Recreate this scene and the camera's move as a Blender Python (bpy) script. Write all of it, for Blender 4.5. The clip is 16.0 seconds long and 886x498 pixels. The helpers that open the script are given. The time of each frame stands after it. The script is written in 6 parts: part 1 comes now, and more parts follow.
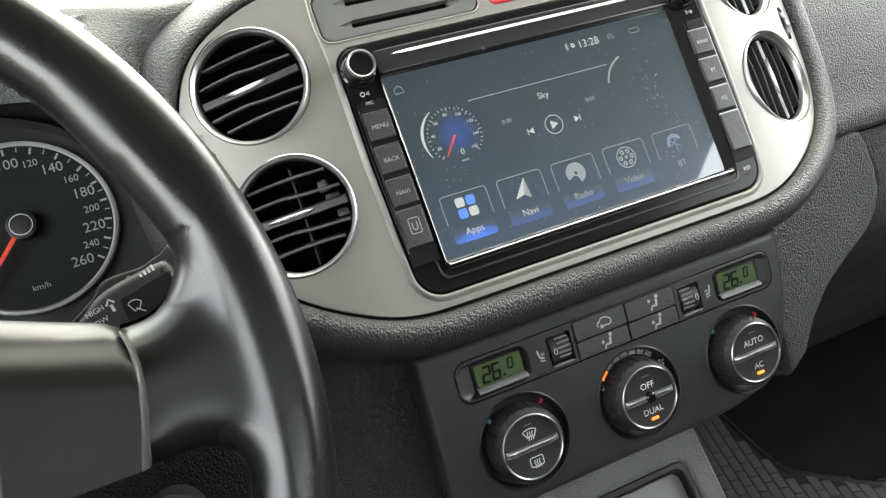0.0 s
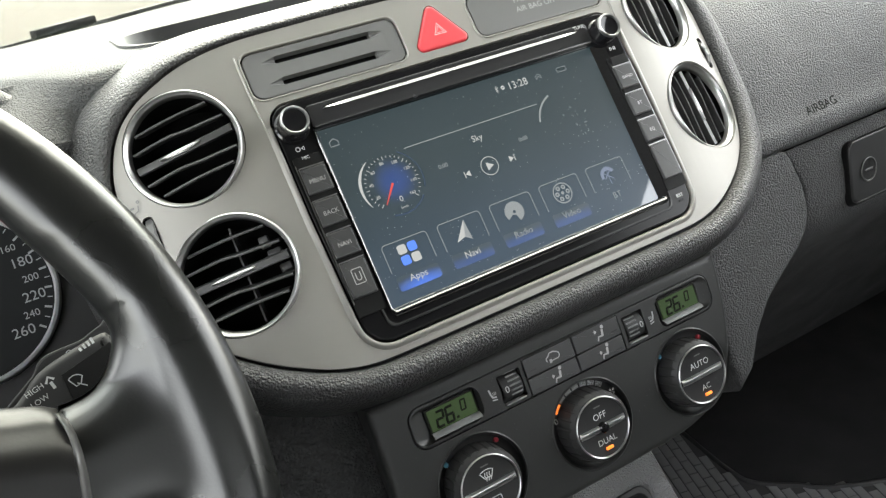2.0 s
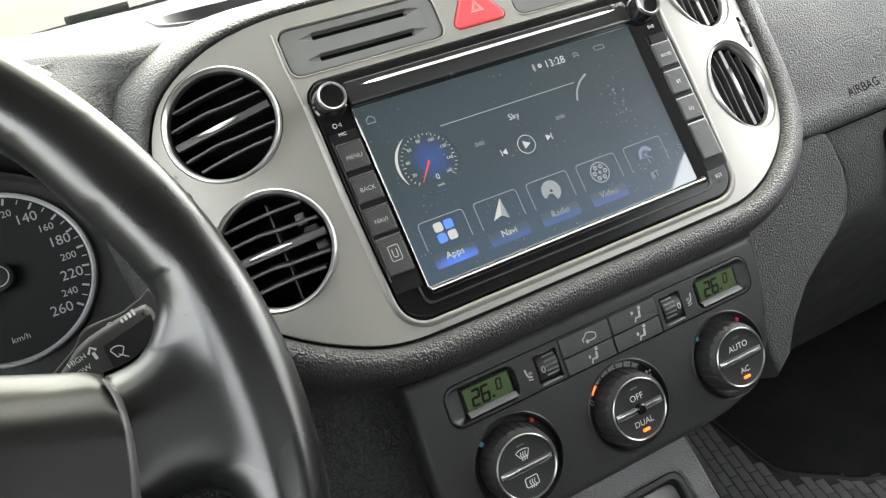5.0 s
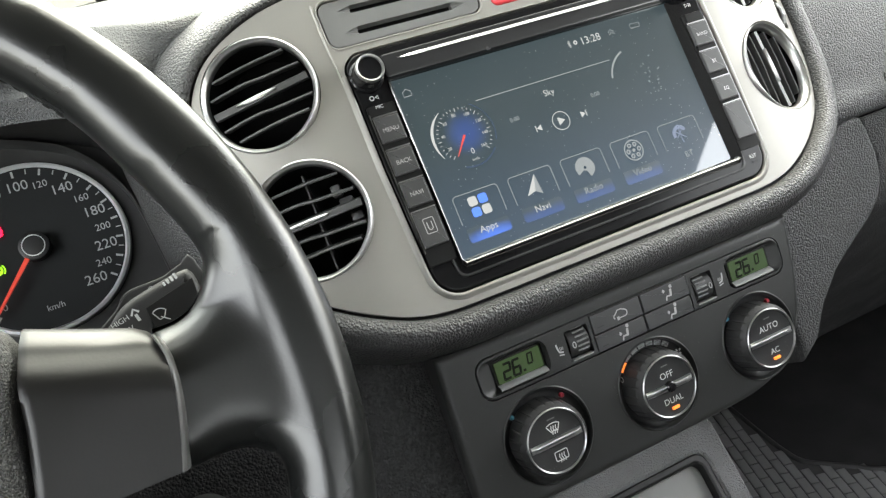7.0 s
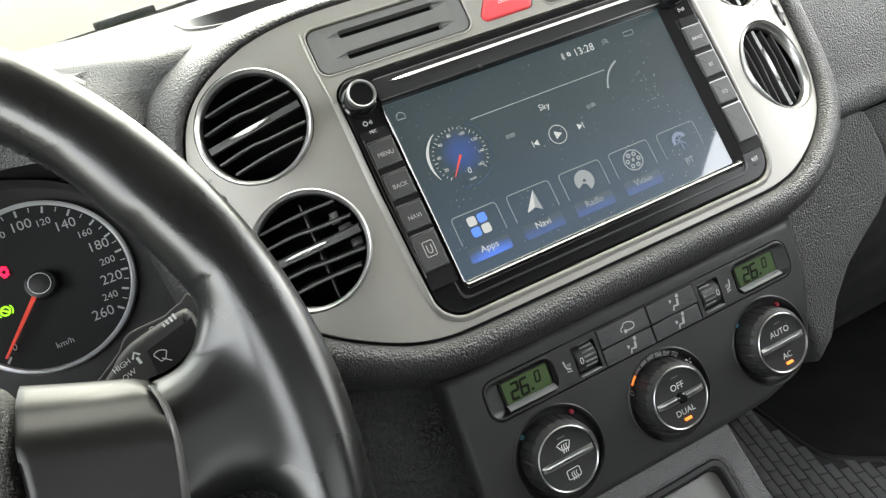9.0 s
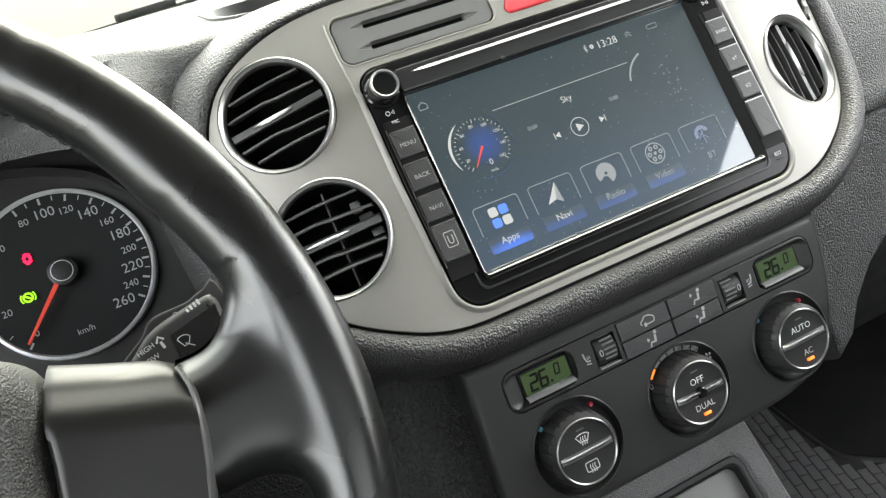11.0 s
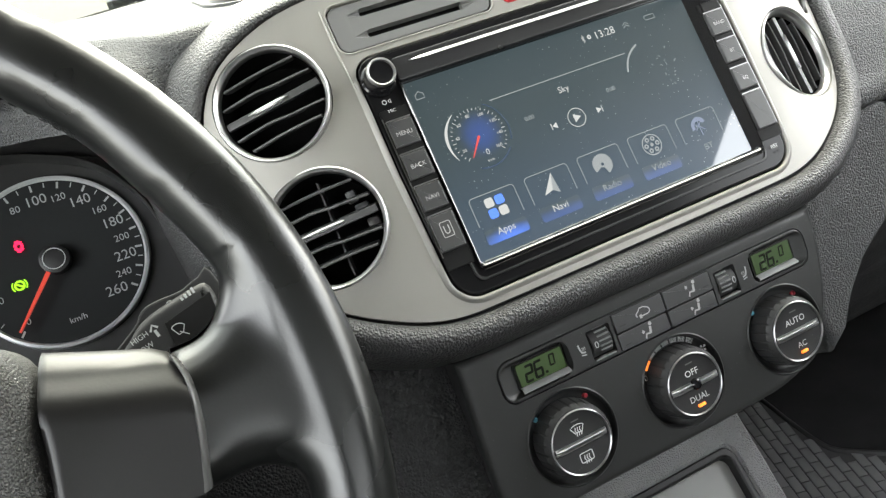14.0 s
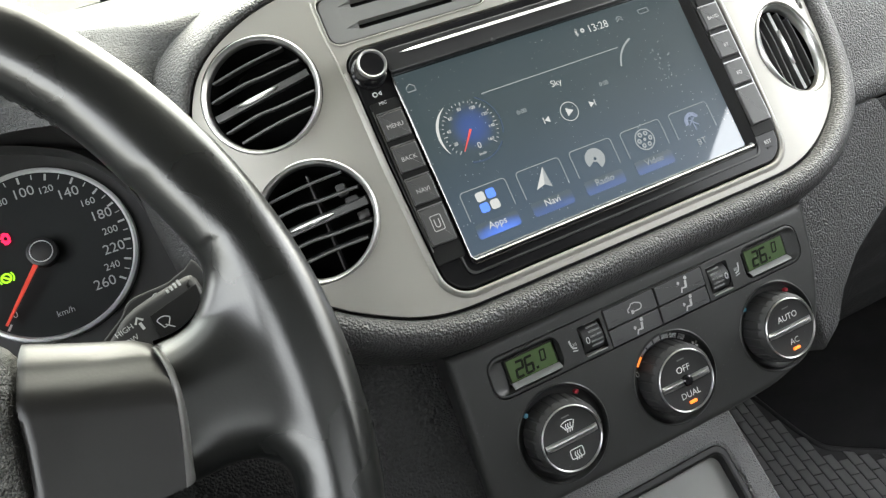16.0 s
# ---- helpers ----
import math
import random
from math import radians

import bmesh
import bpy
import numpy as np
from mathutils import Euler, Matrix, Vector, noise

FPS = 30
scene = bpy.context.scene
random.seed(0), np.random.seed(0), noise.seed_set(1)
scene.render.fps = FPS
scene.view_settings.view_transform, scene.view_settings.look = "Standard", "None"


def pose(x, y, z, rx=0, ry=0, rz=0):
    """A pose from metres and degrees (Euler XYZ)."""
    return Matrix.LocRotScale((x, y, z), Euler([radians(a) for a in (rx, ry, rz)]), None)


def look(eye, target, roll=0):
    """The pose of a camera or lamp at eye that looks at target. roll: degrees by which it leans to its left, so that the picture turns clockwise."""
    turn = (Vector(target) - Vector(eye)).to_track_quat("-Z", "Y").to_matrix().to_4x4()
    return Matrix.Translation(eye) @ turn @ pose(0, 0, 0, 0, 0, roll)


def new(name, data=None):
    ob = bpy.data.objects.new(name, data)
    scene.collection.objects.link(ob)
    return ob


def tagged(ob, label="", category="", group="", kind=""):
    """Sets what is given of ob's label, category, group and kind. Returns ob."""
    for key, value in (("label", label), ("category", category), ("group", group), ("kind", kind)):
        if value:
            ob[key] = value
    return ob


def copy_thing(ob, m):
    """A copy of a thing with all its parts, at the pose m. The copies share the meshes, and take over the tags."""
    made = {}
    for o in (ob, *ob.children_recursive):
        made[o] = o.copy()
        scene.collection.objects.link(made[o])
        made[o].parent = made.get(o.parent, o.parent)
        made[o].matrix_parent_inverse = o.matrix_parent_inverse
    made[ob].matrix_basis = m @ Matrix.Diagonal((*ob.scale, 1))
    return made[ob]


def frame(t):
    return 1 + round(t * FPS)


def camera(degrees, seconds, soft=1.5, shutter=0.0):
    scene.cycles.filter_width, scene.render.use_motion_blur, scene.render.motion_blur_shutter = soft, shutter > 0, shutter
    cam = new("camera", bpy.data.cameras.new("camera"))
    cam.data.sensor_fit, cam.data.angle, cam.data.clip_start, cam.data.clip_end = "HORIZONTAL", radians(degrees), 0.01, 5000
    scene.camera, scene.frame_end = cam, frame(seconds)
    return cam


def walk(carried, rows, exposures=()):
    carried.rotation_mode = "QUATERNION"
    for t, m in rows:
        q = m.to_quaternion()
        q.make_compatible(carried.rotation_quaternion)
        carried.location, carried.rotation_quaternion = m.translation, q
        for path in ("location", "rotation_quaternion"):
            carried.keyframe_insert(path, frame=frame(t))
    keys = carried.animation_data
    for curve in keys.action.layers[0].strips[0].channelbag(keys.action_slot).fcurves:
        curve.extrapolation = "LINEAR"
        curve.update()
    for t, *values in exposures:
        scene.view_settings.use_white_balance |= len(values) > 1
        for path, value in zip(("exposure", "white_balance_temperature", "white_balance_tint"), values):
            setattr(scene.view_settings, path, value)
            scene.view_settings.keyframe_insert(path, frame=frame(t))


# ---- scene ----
# ---- camera ----
cam = camera(59.26, 16.0, soft=1.3)
HEIGHT = 1.05          # height of the middle of the dashboard over the ground outside
EXPOSURE, KELVIN = 4.34, 7150.0
LEAN = 32.0            # degrees by which the centre stack leans back
ROWS = [
    (0, -0.20588, -0.3139, 0.17249, 63.722, 7.98, -23.955),
    (0.5, -0.19359, -0.31108, 0.17109, 64.24, 8.503, -27.001),
    (1, -0.19033, -0.31424, 0.17588, 64.876, 8.965, -28.34),
    (1.5, -0.19646, -0.31634, 0.18091, 65.187, 9.797, -28.534),
    (2, -0.19787, -0.3177, 0.18027, 65.179, 10.257, -28.486),
    (2.5, -0.19978, -0.31868, 0.18123, 65.155, 10.52, -28.387),
    (3, -0.20483, -0.31868, 0.17864, 65.222, 10.63, -27.872),
    (3.5, -0.20528, -0.31913, 0.17803, 65.157, 10.695, -27.542),
    (4, -0.20421, -0.31758, 0.17703, 65.176, 10.724, -27.31),
    (6.5, -0.21502, -0.31386, 0.16886, 64.604, 10.204, -25.807),
    (7, -0.21841, -0.31451, 0.16852, 64.543, 10.162, -25.456),
    (7.5, -0.2055, -0.31002, 0.17702, 64.517, 11.323, -25.438),
    (8, -0.2008, -0.31018, 0.17674, 64.391, 13.092, -26.086),
    (8.5, -0.20552, -0.31332, 0.17867, 64.339, 13.148, -25.871),
    (9, -0.20686, -0.31199, 0.1762, 64.437, 13.202, -25.626),
    (11.5, -0.21267, -0.3115, 0.1722, 64.557, 12.938, -24.388),
    (12, -0.2107, -0.30765, 0.16691, 64.337, 12.777, -24.509),
    (12.5, -0.21204, -0.30558, 0.16539, 64.021, 12.721, -24.523),
    (13, -0.21065, -0.30587, 0.16618, 63.973, 12.535, -24.763),
    (13.5, -0.2123, -0.30713, 0.1667, 63.888, 12.419, -24.857),
    (14, -0.21365, -0.30995, 0.17267, 63.923, 12.387, -24.836),
    (14.5, -0.21407, -0.30862, 0.17038, 63.917, 12.319, -24.778),
    (15, -0.21281, -0.30842, 0.17018, 63.809, 12.179, -24.886),
    (15.5, -0.21144, -0.3091, 0.16941, 63.782, 12.076, -24.939),
    (16, -0.21119, -0.30859, 0.16919, 63.709, 11.959, -25.018),
]
walk(cam, [(t, pose(x, y, z + HEIGHT, rx, ry, rz)) for t, x, y, z, rx, ry, rz in ROWS], exposures=[(t, EXPOSURE + e, KELVIN, 7.5) for t, e in ((0.0, 0.2), (1.5, 0.04), (3.5, 0.15), (7.0, 0.3), (9.0, 0.24), (12.0, 0.32), (16.0, 0.34))])

# ---- light ----
world = bpy.data.worlds.new("sky")
scene.world = world
world.use_nodes = True
wn = world.node_tree
sky = wn.nodes.new("ShaderNodeTexSky")
sky.sky_type, sky.sun_disc = "NISHITA", False
sky.sun_elevation, sky.sun_rotation = radians(46), radians(30)
sky.air_density, sky.dust_density, sky.ozone_density = 1.0, 2.0, 1.0
pale = wn.nodes.new("ShaderNodeHueSaturation")      # thin cloud takes the blue out of the sky
pale.inputs["Saturation"].default_value = 0.30
wn.links.new(sky.outputs[0], pale.inputs["Color"])
wn.links.new(pale.outputs[0], wn.nodes["Background"].inputs[0])
wn.nodes["Background"].inputs[1].default_value = 0.15
sun = new("sun", bpy.data.lights.new("sun", "SUN"))
sun.data.energy, sun.data.angle, sun.data.color = 0.15, radians(60), (1.0, 0.97, 0.93)
sun.matrix_world = look((4.8, 8.3, 10), (0, 0, 0))

# ---- materials ----
def material(name, color, rough=0.5, metal=0.0, grain=0.0, bump=0.0, vary=0.0, stretch=(1, 1, 1), spec=0.5, coat=0.0, glow=None, glow_power=1.0, leathery=False, dust=0.0):
    m = bpy.data.materials.new(name)
    m.use_nodes = True
    t = m.node_tree
    b = t.nodes["Principled BSDF"]
    b.inputs["Base Color"].default_value = (*color, 1)
    b.inputs["Roughness"].default_value = rough
    b.inputs["Metallic"].default_value = metal
    b.inputs["Specular IOR Level"].default_value = spec
    b.inputs["Coat Weight"].default_value = coat
    b.inputs["Coat Roughness"].default_value = 0.12
    if glow:
        b.inputs["Emission Color"].default_value = (*glow, 1)
        b.inputs["Emission Strength"].default_value = glow_power
    if not (grain or vary or dust):
        return m
    co = t.nodes.new("ShaderNodeTexCoord")
    mp = t.nodes.new("ShaderNodeMapping")
    mp.inputs["Scale"].default_value = stretch
    t.links.new(co.outputs["Object"], mp.inputs[0])
    if grain:
        if leathery:
            wob = t.nodes.new("ShaderNodeTexNoise")
            wob.inputs["Scale"].default_value = grain * 0.7
            t.links.new(mp.outputs[0], wob.inputs["Vector"])
            add = t.nodes.new("ShaderNodeVectorMath")
            add.operation = "MULTIPLY_ADD"
            add.inputs[1].default_value = (0.9 / grain,) * 3
            t.links.new(wob.outputs["Color"], add.inputs[0])
            t.links.new(mp.outputs[0], add.inputs[2])
            tex = t.nodes.new("ShaderNodeTexVoronoi")
            tex.feature = "F1"
            tex.inputs["Scale"].default_value = grain
            t.links.new(add.outputs[0], tex.inputs["Vector"])
            height = tex.outputs["Distance"]
        else:
            tex = t.nodes.new("ShaderNodeTexNoise")
            tex.inputs["Scale"].default_value = grain
            tex.inputs["Detail"].default_value = 3
            t.links.new(mp.outputs[0], tex.inputs["Vector"])
            height = tex.outputs["Fac"]
        bp = t.nodes.new("ShaderNodeBump")
        bp.inputs["Strength"].default_value = bump
        bp.inputs["Distance"].default_value = 0.0012 if leathery else 0.0006
        bp.invert = leathery
        t.links.new(height, bp.inputs["Height"])
        t.links.new(bp.outputs[0], b.inputs["Normal"])
    base = None
    if vary:
        wide = t.nodes.new("ShaderNodeTexNoise")
        wide.inputs["Scale"].default_value = 22
        wide.inputs["Detail"].default_value = 5
        t.links.new(co.outputs["Object"], wide.inputs["Vector"])
        ramp = t.nodes.new("ShaderNodeMapRange")
        ramp.inputs["From Min"].default_value, ramp.inputs["From Max"].default_value = 0.3, 0.7
        ramp.inputs["To Min"].default_value, ramp.inputs["To Max"].default_value = max(0.02, rough - vary), min(1, rough + vary)
        t.links.new(wide.outputs["Fac"], ramp.inputs["Value"])
        t.links.new(ramp.outputs[0], b.inputs["Roughness"])
        mix = t.nodes.new("ShaderNodeMix")
        mix.data_type = "RGBA"
        mix.inputs["A"].default_value = (*[c * (1 - vary) for c in color], 1)
        mix.inputs["B"].default_value = (*[min(1, c * (1 + vary)) for c in color], 1)
        t.links.new(wide.outputs["Fac"], mix.inputs["Factor"])
        t.links.new(mix.outputs["Result"], b.inputs["Base Color"])
        base = mix
    if dust:
        speck = t.nodes.new("ShaderNodeTexVoronoi")
        speck.inputs["Scale"].default_value = 420
        t.links.new(co.outputs["Object"], speck.inputs["Vector"])
        big = t.nodes.new("ShaderNodeTexNoise")
        big.inputs["Scale"].default_value = 60
        t.links.new(co.outputs["Object"], big.inputs["Vector"])
        lim = t.nodes.new("ShaderNodeMapRange")
        lim.inputs["From Min"].default_value, lim.inputs["From Max"].default_value = 0.30, 0.75
        lim.inputs["To Min"].default_value, lim.inputs["To Max"].default_value = 0.0, 0.16
        t.links.new(big.outputs["Fac"], lim.inputs["Value"])
        less = t.nodes.new("ShaderNodeMath")
        less.operation = "LESS_THAN"
        t.links.new(speck.outputs["Distance"], less.inputs[0])
        t.links.new(lim.outputs[0], less.inputs[1])
        mul = t.nodes.new("ShaderNodeMath")
        mul.operation = "MULTIPLY"
        mul.inputs[1].default_value = dust
        t.links.new(less.outputs[0], mul.inputs[0])
        mix2 = t.nodes.new("ShaderNodeMix")
        mix2.data_type = "RGBA"
        mix2.inputs["A"].default_value = (*color, 1)
        mix2.inputs["B"].default_value = (0.45, 0.44, 0.42, 1)
        if base:
            t.links.new(base.outputs["Result"], mix2.inputs["A"])
        t.links.new(mul.outputs[0], mix2.inputs["Factor"])
        t.links.new(mix2.outputs["Result"], b.inputs["Base Color"])
    return m


TOPPAD = material("grained upper dash plastic", (0.048, 0.049, 0.050), 0.62, spec=0.22, grain=900, bump=0.85, vary=0.06, leathery=True)
DASH = material("grained dash plastic", (0.050, 0.051, 0.052), 0.45, spec=0.42, grain=860, bump=1.0, vary=0.06, leathery=True)
PAD = material("leathery bolster", (0.034, 0.034, 0.0342), 0.43, grain=800, bump=0.75, vary=0.06, spec=0.45, leathery=True)
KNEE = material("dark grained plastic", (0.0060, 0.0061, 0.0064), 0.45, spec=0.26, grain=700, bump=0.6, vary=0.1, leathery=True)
SIDE = material("grained side plastic", (0.060, 0.060, 0.0602), 0.45, spec=0.45, grain=820, bump=1.0, vary=0.1, leathery=True)
SILVER = material("brushed silver paint", (0.237, 0.228, 0.210), 0.49, metal=0.38, grain=900, bump=0.03, vary=0.04, stretch=(0.05, 1, 1))
CHROME = material("satin chrome", (0.52, 0.52, 0.515), 0.34, metal=1.0, vary=0.04)
RINGCHROME = material("bright satin chrome", (0.44, 0.44, 0.435), 0.33, metal=1.0, vary=0.03)
FRAMECHROME = material("dark bright-edged chrome", (0.16, 0.16, 0.158), 0.24, metal=1.0, vary=0.04)
PANEL = material("matt black panel", (0.0195, 0.0200, 0.0196), 0.44, spec=0.34, grain=2500, bump=0.06, vary=0.08, dust=0.12)
SATIN = material("satin black plastic", (0.016, 0.016, 0.0162), 0.42, spec=0.38, grain=2200, bump=0.05, vary=0.1, dust=0.1)
GREYKEY = material("dark grey key", (0.036, 0.0365, 0.037), 0.42, spec=0.4, grain=2200, bump=0.05, vary=0.08)
SLOTGREY = material("grey slot plastic", (0.112, 0.112, 0.110), 0.42, spec=0.38, grain=2400, bump=0.05, vary=0.06)
GLOSS = material("gloss black", (0.008, 0.008, 0.009), 0.10, spec=0.35, vary=0.04)
BEZEL = material("mirror gloss black", (0.012, 0.012, 0.013), 0.05, spec=0.7, vary=0.03)
LINING = material("dark hood lining", (0.027, 0.027, 0.027), 0.55, spec=0.32, grain=1200, bump=0.25, vary=0.1, leathery=True)
DIALPRINT = material("dial print", (0.34, 0.35, 0.345), 0.5)
RAIL = material("dark grey satin rail", (0.022, 0.022, 0.023), 0.24, spec=0.4, vary=0.05)
FRONT = material("semi-gloss black front", (0.007, 0.007, 0.0075), 0.20, spec=0.16, vary=0.04)
# shade put into the colour: recesses too deep for light to reach
VOID = material("near-black painted shade", (0.002, 0.002, 0.002), 0.8, spec=0.05)
KNOBSIDE = material("matt black knob side", (0.025, 0.025, 0.0252), 0.5, spec=0.35, grain=2200, bump=0.05, vary=0.1)
HANDLE = material("black handle plastic", (0.030, 0.030, 0.030), 0.38, spec=0.35, grain=2200, bump=0.04, vary=0.1)
DARK = material("black cavity", (0.007, 0.007, 0.007), 0.6, spec=0.12, vary=0.1)
SLAT = material("black vent slat", (0.045, 0.045, 0.045), 0.45, spec=0.4, grain=1500, bump=0.05, vary=0.1)
RIM = material("smooth worn leather", (0.005, 0.0054, 0.0053), 0.29, spec=0.46, grain=900, bump=0.02, vary=0.06, leathery=True)
SPOKE = material("soft-touch black", (0.006, 0.0058, 0.0056), 0.35, spec=0.25, grain=900, bump=0.04, vary=0.08)
# lighter than the rim leather, to paint the highlight along the spoke's edge
EDGE_LIGHT = material("shiny edge with painted highlight", (0.055, 0.055, 0.054), 0.3, spec=0.65, vary=0.1)
THREAD = material("black thread", (0.008, 0.008, 0.008), 0.9, spec=0.08, vary=0.1)
BOSS = material("pebbled airbag cover", (0.025, 0.025, 0.0243), 0.5, grain=1250, bump=0.7, vary=0.1, leathery=True)
RED = material("red translucent plastic", (0.48, 0.045, 0.055), 0.42, vary=0.06, glow=(0.6, 0.03, 0.04), glow_power=0.012)
WHITE = material("white print", (0.55, 0.55, 0.54), 0.5)
KEYPRINT = material("key print", (0.36, 0.36, 0.35), 0.5)
STRIP = material("bright strip", (0.26, 0.26, 0.256), 0.36, metal=1.0, vary=0.03)
RAILSTRIP = material("polished strip", (0.55, 0.55, 0.54), 0.28, metal=1.0, vary=0.03)
SURROUND = material("dark cluster surround", (0.022, 0.022, 0.022), 0.5, grain=1800, bump=0.1, vary=0.1)
STALK = material("matt black lever plastic", (0.020, 0.020, 0.0203), 0.55, spec=0.22, grain=1800, bump=0.08, vary=0.1)
GREYPRINT = material("grey print", (0.32, 0.32, 0.32), 0.5)
ORANGE = material("orange lamp", (0.8, 0.25, 0.03), 0.4, glow=(1.0, 0.17, 0.03), glow_power=0.075)
LCD = material("green grey liquid crystal", (0.030, 0.046, 0.025), 0.25, spec=0.2, vary=0.05, glow=(0.10, 0.17, 0.06), glow_power=0.010)
LCDINK = material("dark segment", (0.004, 0.005, 0.004), 0.8, spec=0.1)
DOTRED = material("red dot", (0.45, 0.03, 0.05), 0.4)
DOTBLUE = material("blue dot", (0.06, 0.22, 0.30), 0.4)
GLASSY = material("dark screen glass", (0.014, 0.018, 0.021), 0.34, spec=0.2, vary=0.04, dust=0.32, coat=1.0)
GLASSY.node_tree.nodes["Principled BSDF"].inputs["Coat Roughness"].default_value = 0.03
GLASSY.node_tree.nodes["Principled BSDF"].inputs["Coat IOR"].default_value = 1.65
UI_WHITE = material("screen white", (0.01, 0.01, 0.01), 0.08, glow=(0.75, 0.8, 0.85), glow_power=0.036)
UI_DIM = material("screen dim grey", (0.01, 0.01, 0.01), 0.08, glow=(0.38, 0.43, 0.48), glow_power=0.040)
UI_BLUE = material("screen blue", (0.01, 0.01, 0.01), 0.08, glow=(0.07, 0.18, 0.75), glow_power=0.085)
UI_DEEP = material("screen deep blue", (0.006, 0.008, 0.012), 0.08, glow=(0.08, 0.13, 0.24), glow_power=0.032)
UI_PALE = material("screen pale blue", (0.01, 0.01, 0.01), 0.08, glow=(0.34, 0.42, 0.62), glow_power=0.034)
UI_RED = material("screen red", (0.01, 0.005, 0.005), 0.08, glow=(0.80, 0.10, 0.09), glow_power=0.05)
DIAL = material("dial face", (0.011, 0.0125, 0.013), 0.55, spec=0.2, vary=0.08)
NEEDLE = material("red needle", (0.5, 0.05, 0.03), 0.35, glow=(0.6, 0.05, 0.03), glow_power=0.02)
WARN_RED = material("red warning lamp", (0.5, 0.01, 0.03), 0.4, glow=(1.0, 0.01, 0.06), glow_power=0.13)
WARN_GREEN = material("green warning lamp", (0.2, 0.5, 0.02), 0.4, glow=(0.25, 0.72, 0.02), glow_power=0.075)
RUBBER = material("black rubber mat", (0.145, 0.145, 0.1455), 0.5, grain=900, bump=0.1, vary=0.1)
# same rubber, darkened to paint the shade between the blocks
GROOVE_SHADE = material("mat rubber darkened as groove shade", (0.030, 0.030, 0.030), 0.8, vary=0.1)
CARPET = material("black carpet", (0.007, 0.007, 0.0073), 0.9, grain=1200, bump=0.6, vary=0.1)
TRAY = material("grey tray insert", (0.20, 0.20, 0.193), 0.5, grain=1500, bump=0.08, vary=0.08)
TRIM = material("pale grey headliner", (0.40, 0.394, 0.378), 0.9, grain=900, bump=0.2, vary=0.05)
DOORTRIM = material("black door trim", (0.03, 0.03, 0.03), 0.6, grain=600, bump=0.3, vary=0.1, leathery=True)
FRIT = material("grey windscreen border", (0.035, 0.035, 0.037), 0.6, spec=0.15, vary=0.05)
PAVING = material("pale paving", (0.040, 0.0335, 0.0235), 0.85, spec=0.15, grain=30, bump=0.3, vary=0.1)


def planks(m):
    """Long pale boards with dark joints."""
    t = m.node_tree
    co, mp, br, mx = (t.nodes.new("ShaderNode" + n) for n in ("TexCoord", "Mapping", "TexBrick", "Mix"))
    mp.inputs["Rotation"].default_value = (0, 0, radians(62))
    br.inputs["Scale"].default_value = 1.0
    br.inputs["Brick Width"].default_value, br.inputs["Row Height"].default_value = 2.4, 0.16
    br.inputs["Mortar Size"].default_value, br.inputs["Mortar Smooth"].default_value = 0.020, 0.3
    br.inputs["Color1"].default_value, br.inputs["Color2"].default_value = (0.046, 0.039, 0.027, 1), (0.036, 0.029, 0.019, 1)
    br.inputs["Mortar"].default_value = (0.015, 0.011, 0.007, 1)
    t.links.new(co.outputs["Object"], mp.inputs[0])
    t.links.new(mp.outputs[0], br.inputs["Vector"])
    mx.data_type = "RGBA"
    mx.inputs["Factor"].default_value = 0.95
    b = t.nodes["Principled BSDF"]
    t.links.new(b.inputs["Base Color"].links[0].from_socket, mx.inputs["A"])
    t.links.new(br.outputs["Color"], mx.inputs["B"])
    t.links.new(mx.outputs["Result"], b.inputs["Base Color"])


planks(PAVING)
TRAYRIM = material("grey grained console plastic", (0.17, 0.171, 0.170), 0.5, grain=900, bump=1.0, vary=0.1, leathery=True)
LCDLIP = material("grey display lip", (0.20, 0.20, 0.197), 0.4, vary=0.05)
DIALRING = material("satin silver ring", (0.62, 0.63, 0.63), 0.40, metal=0.5, vary=0.04)


def fade(m, dark, lit, centre, scale, near, far):
    """Glow that fades from one colour to another with the distance from a centre, as a picture on a screen does."""
    t = m.node_tree
    b = t.nodes["Principled BSDF"]
    co = t.nodes.new("ShaderNodeTexCoord")
    mp = t.nodes.new("ShaderNodeMapping")
    mp.inputs["Location"].default_value = [-c * s for c, s in zip(centre, scale)]
    mp.inputs["Scale"].default_value = scale
    ln = t.nodes.new("ShaderNodeVectorMath")
    ln.operation = "LENGTH"
    ra = t.nodes.new("ShaderNodeMapRange")
    ra.interpolation_type = "SMOOTHSTEP"
    ra.inputs["From Min"].default_value, ra.inputs["From Max"].default_value = near, far
    mx = t.nodes.new("ShaderNodeMix")
    mx.data_type = "RGBA"
    mx.inputs["A"].default_value, mx.inputs["B"].default_value = (*lit, 1), (*dark, 1)
    t.links.new(co.outputs["Object"], mp.inputs[0])
    t.links.new(mp.outputs[0], ln.inputs[0])
    t.links.new(ln.outputs["Value"], ra.inputs["Value"])
    t.links.new(ra.outputs[0], mx.inputs["Factor"])
    t.links.new(mx.outputs["Result"], b.inputs["Emission Color"])
    b.inputs["Emission Strength"].default_value = 0.1
    return m


IDLE = (0.026, 0.037, 0.044)               # the dark picture behind the menu, its glow raised for the glass's hazy reflection
fade(GLASSY, IDLE, (0.014, 0.034, 0.125), (-0.0585, 0, 0.0640), (1, 0, 1), 0.003, 0.0135)


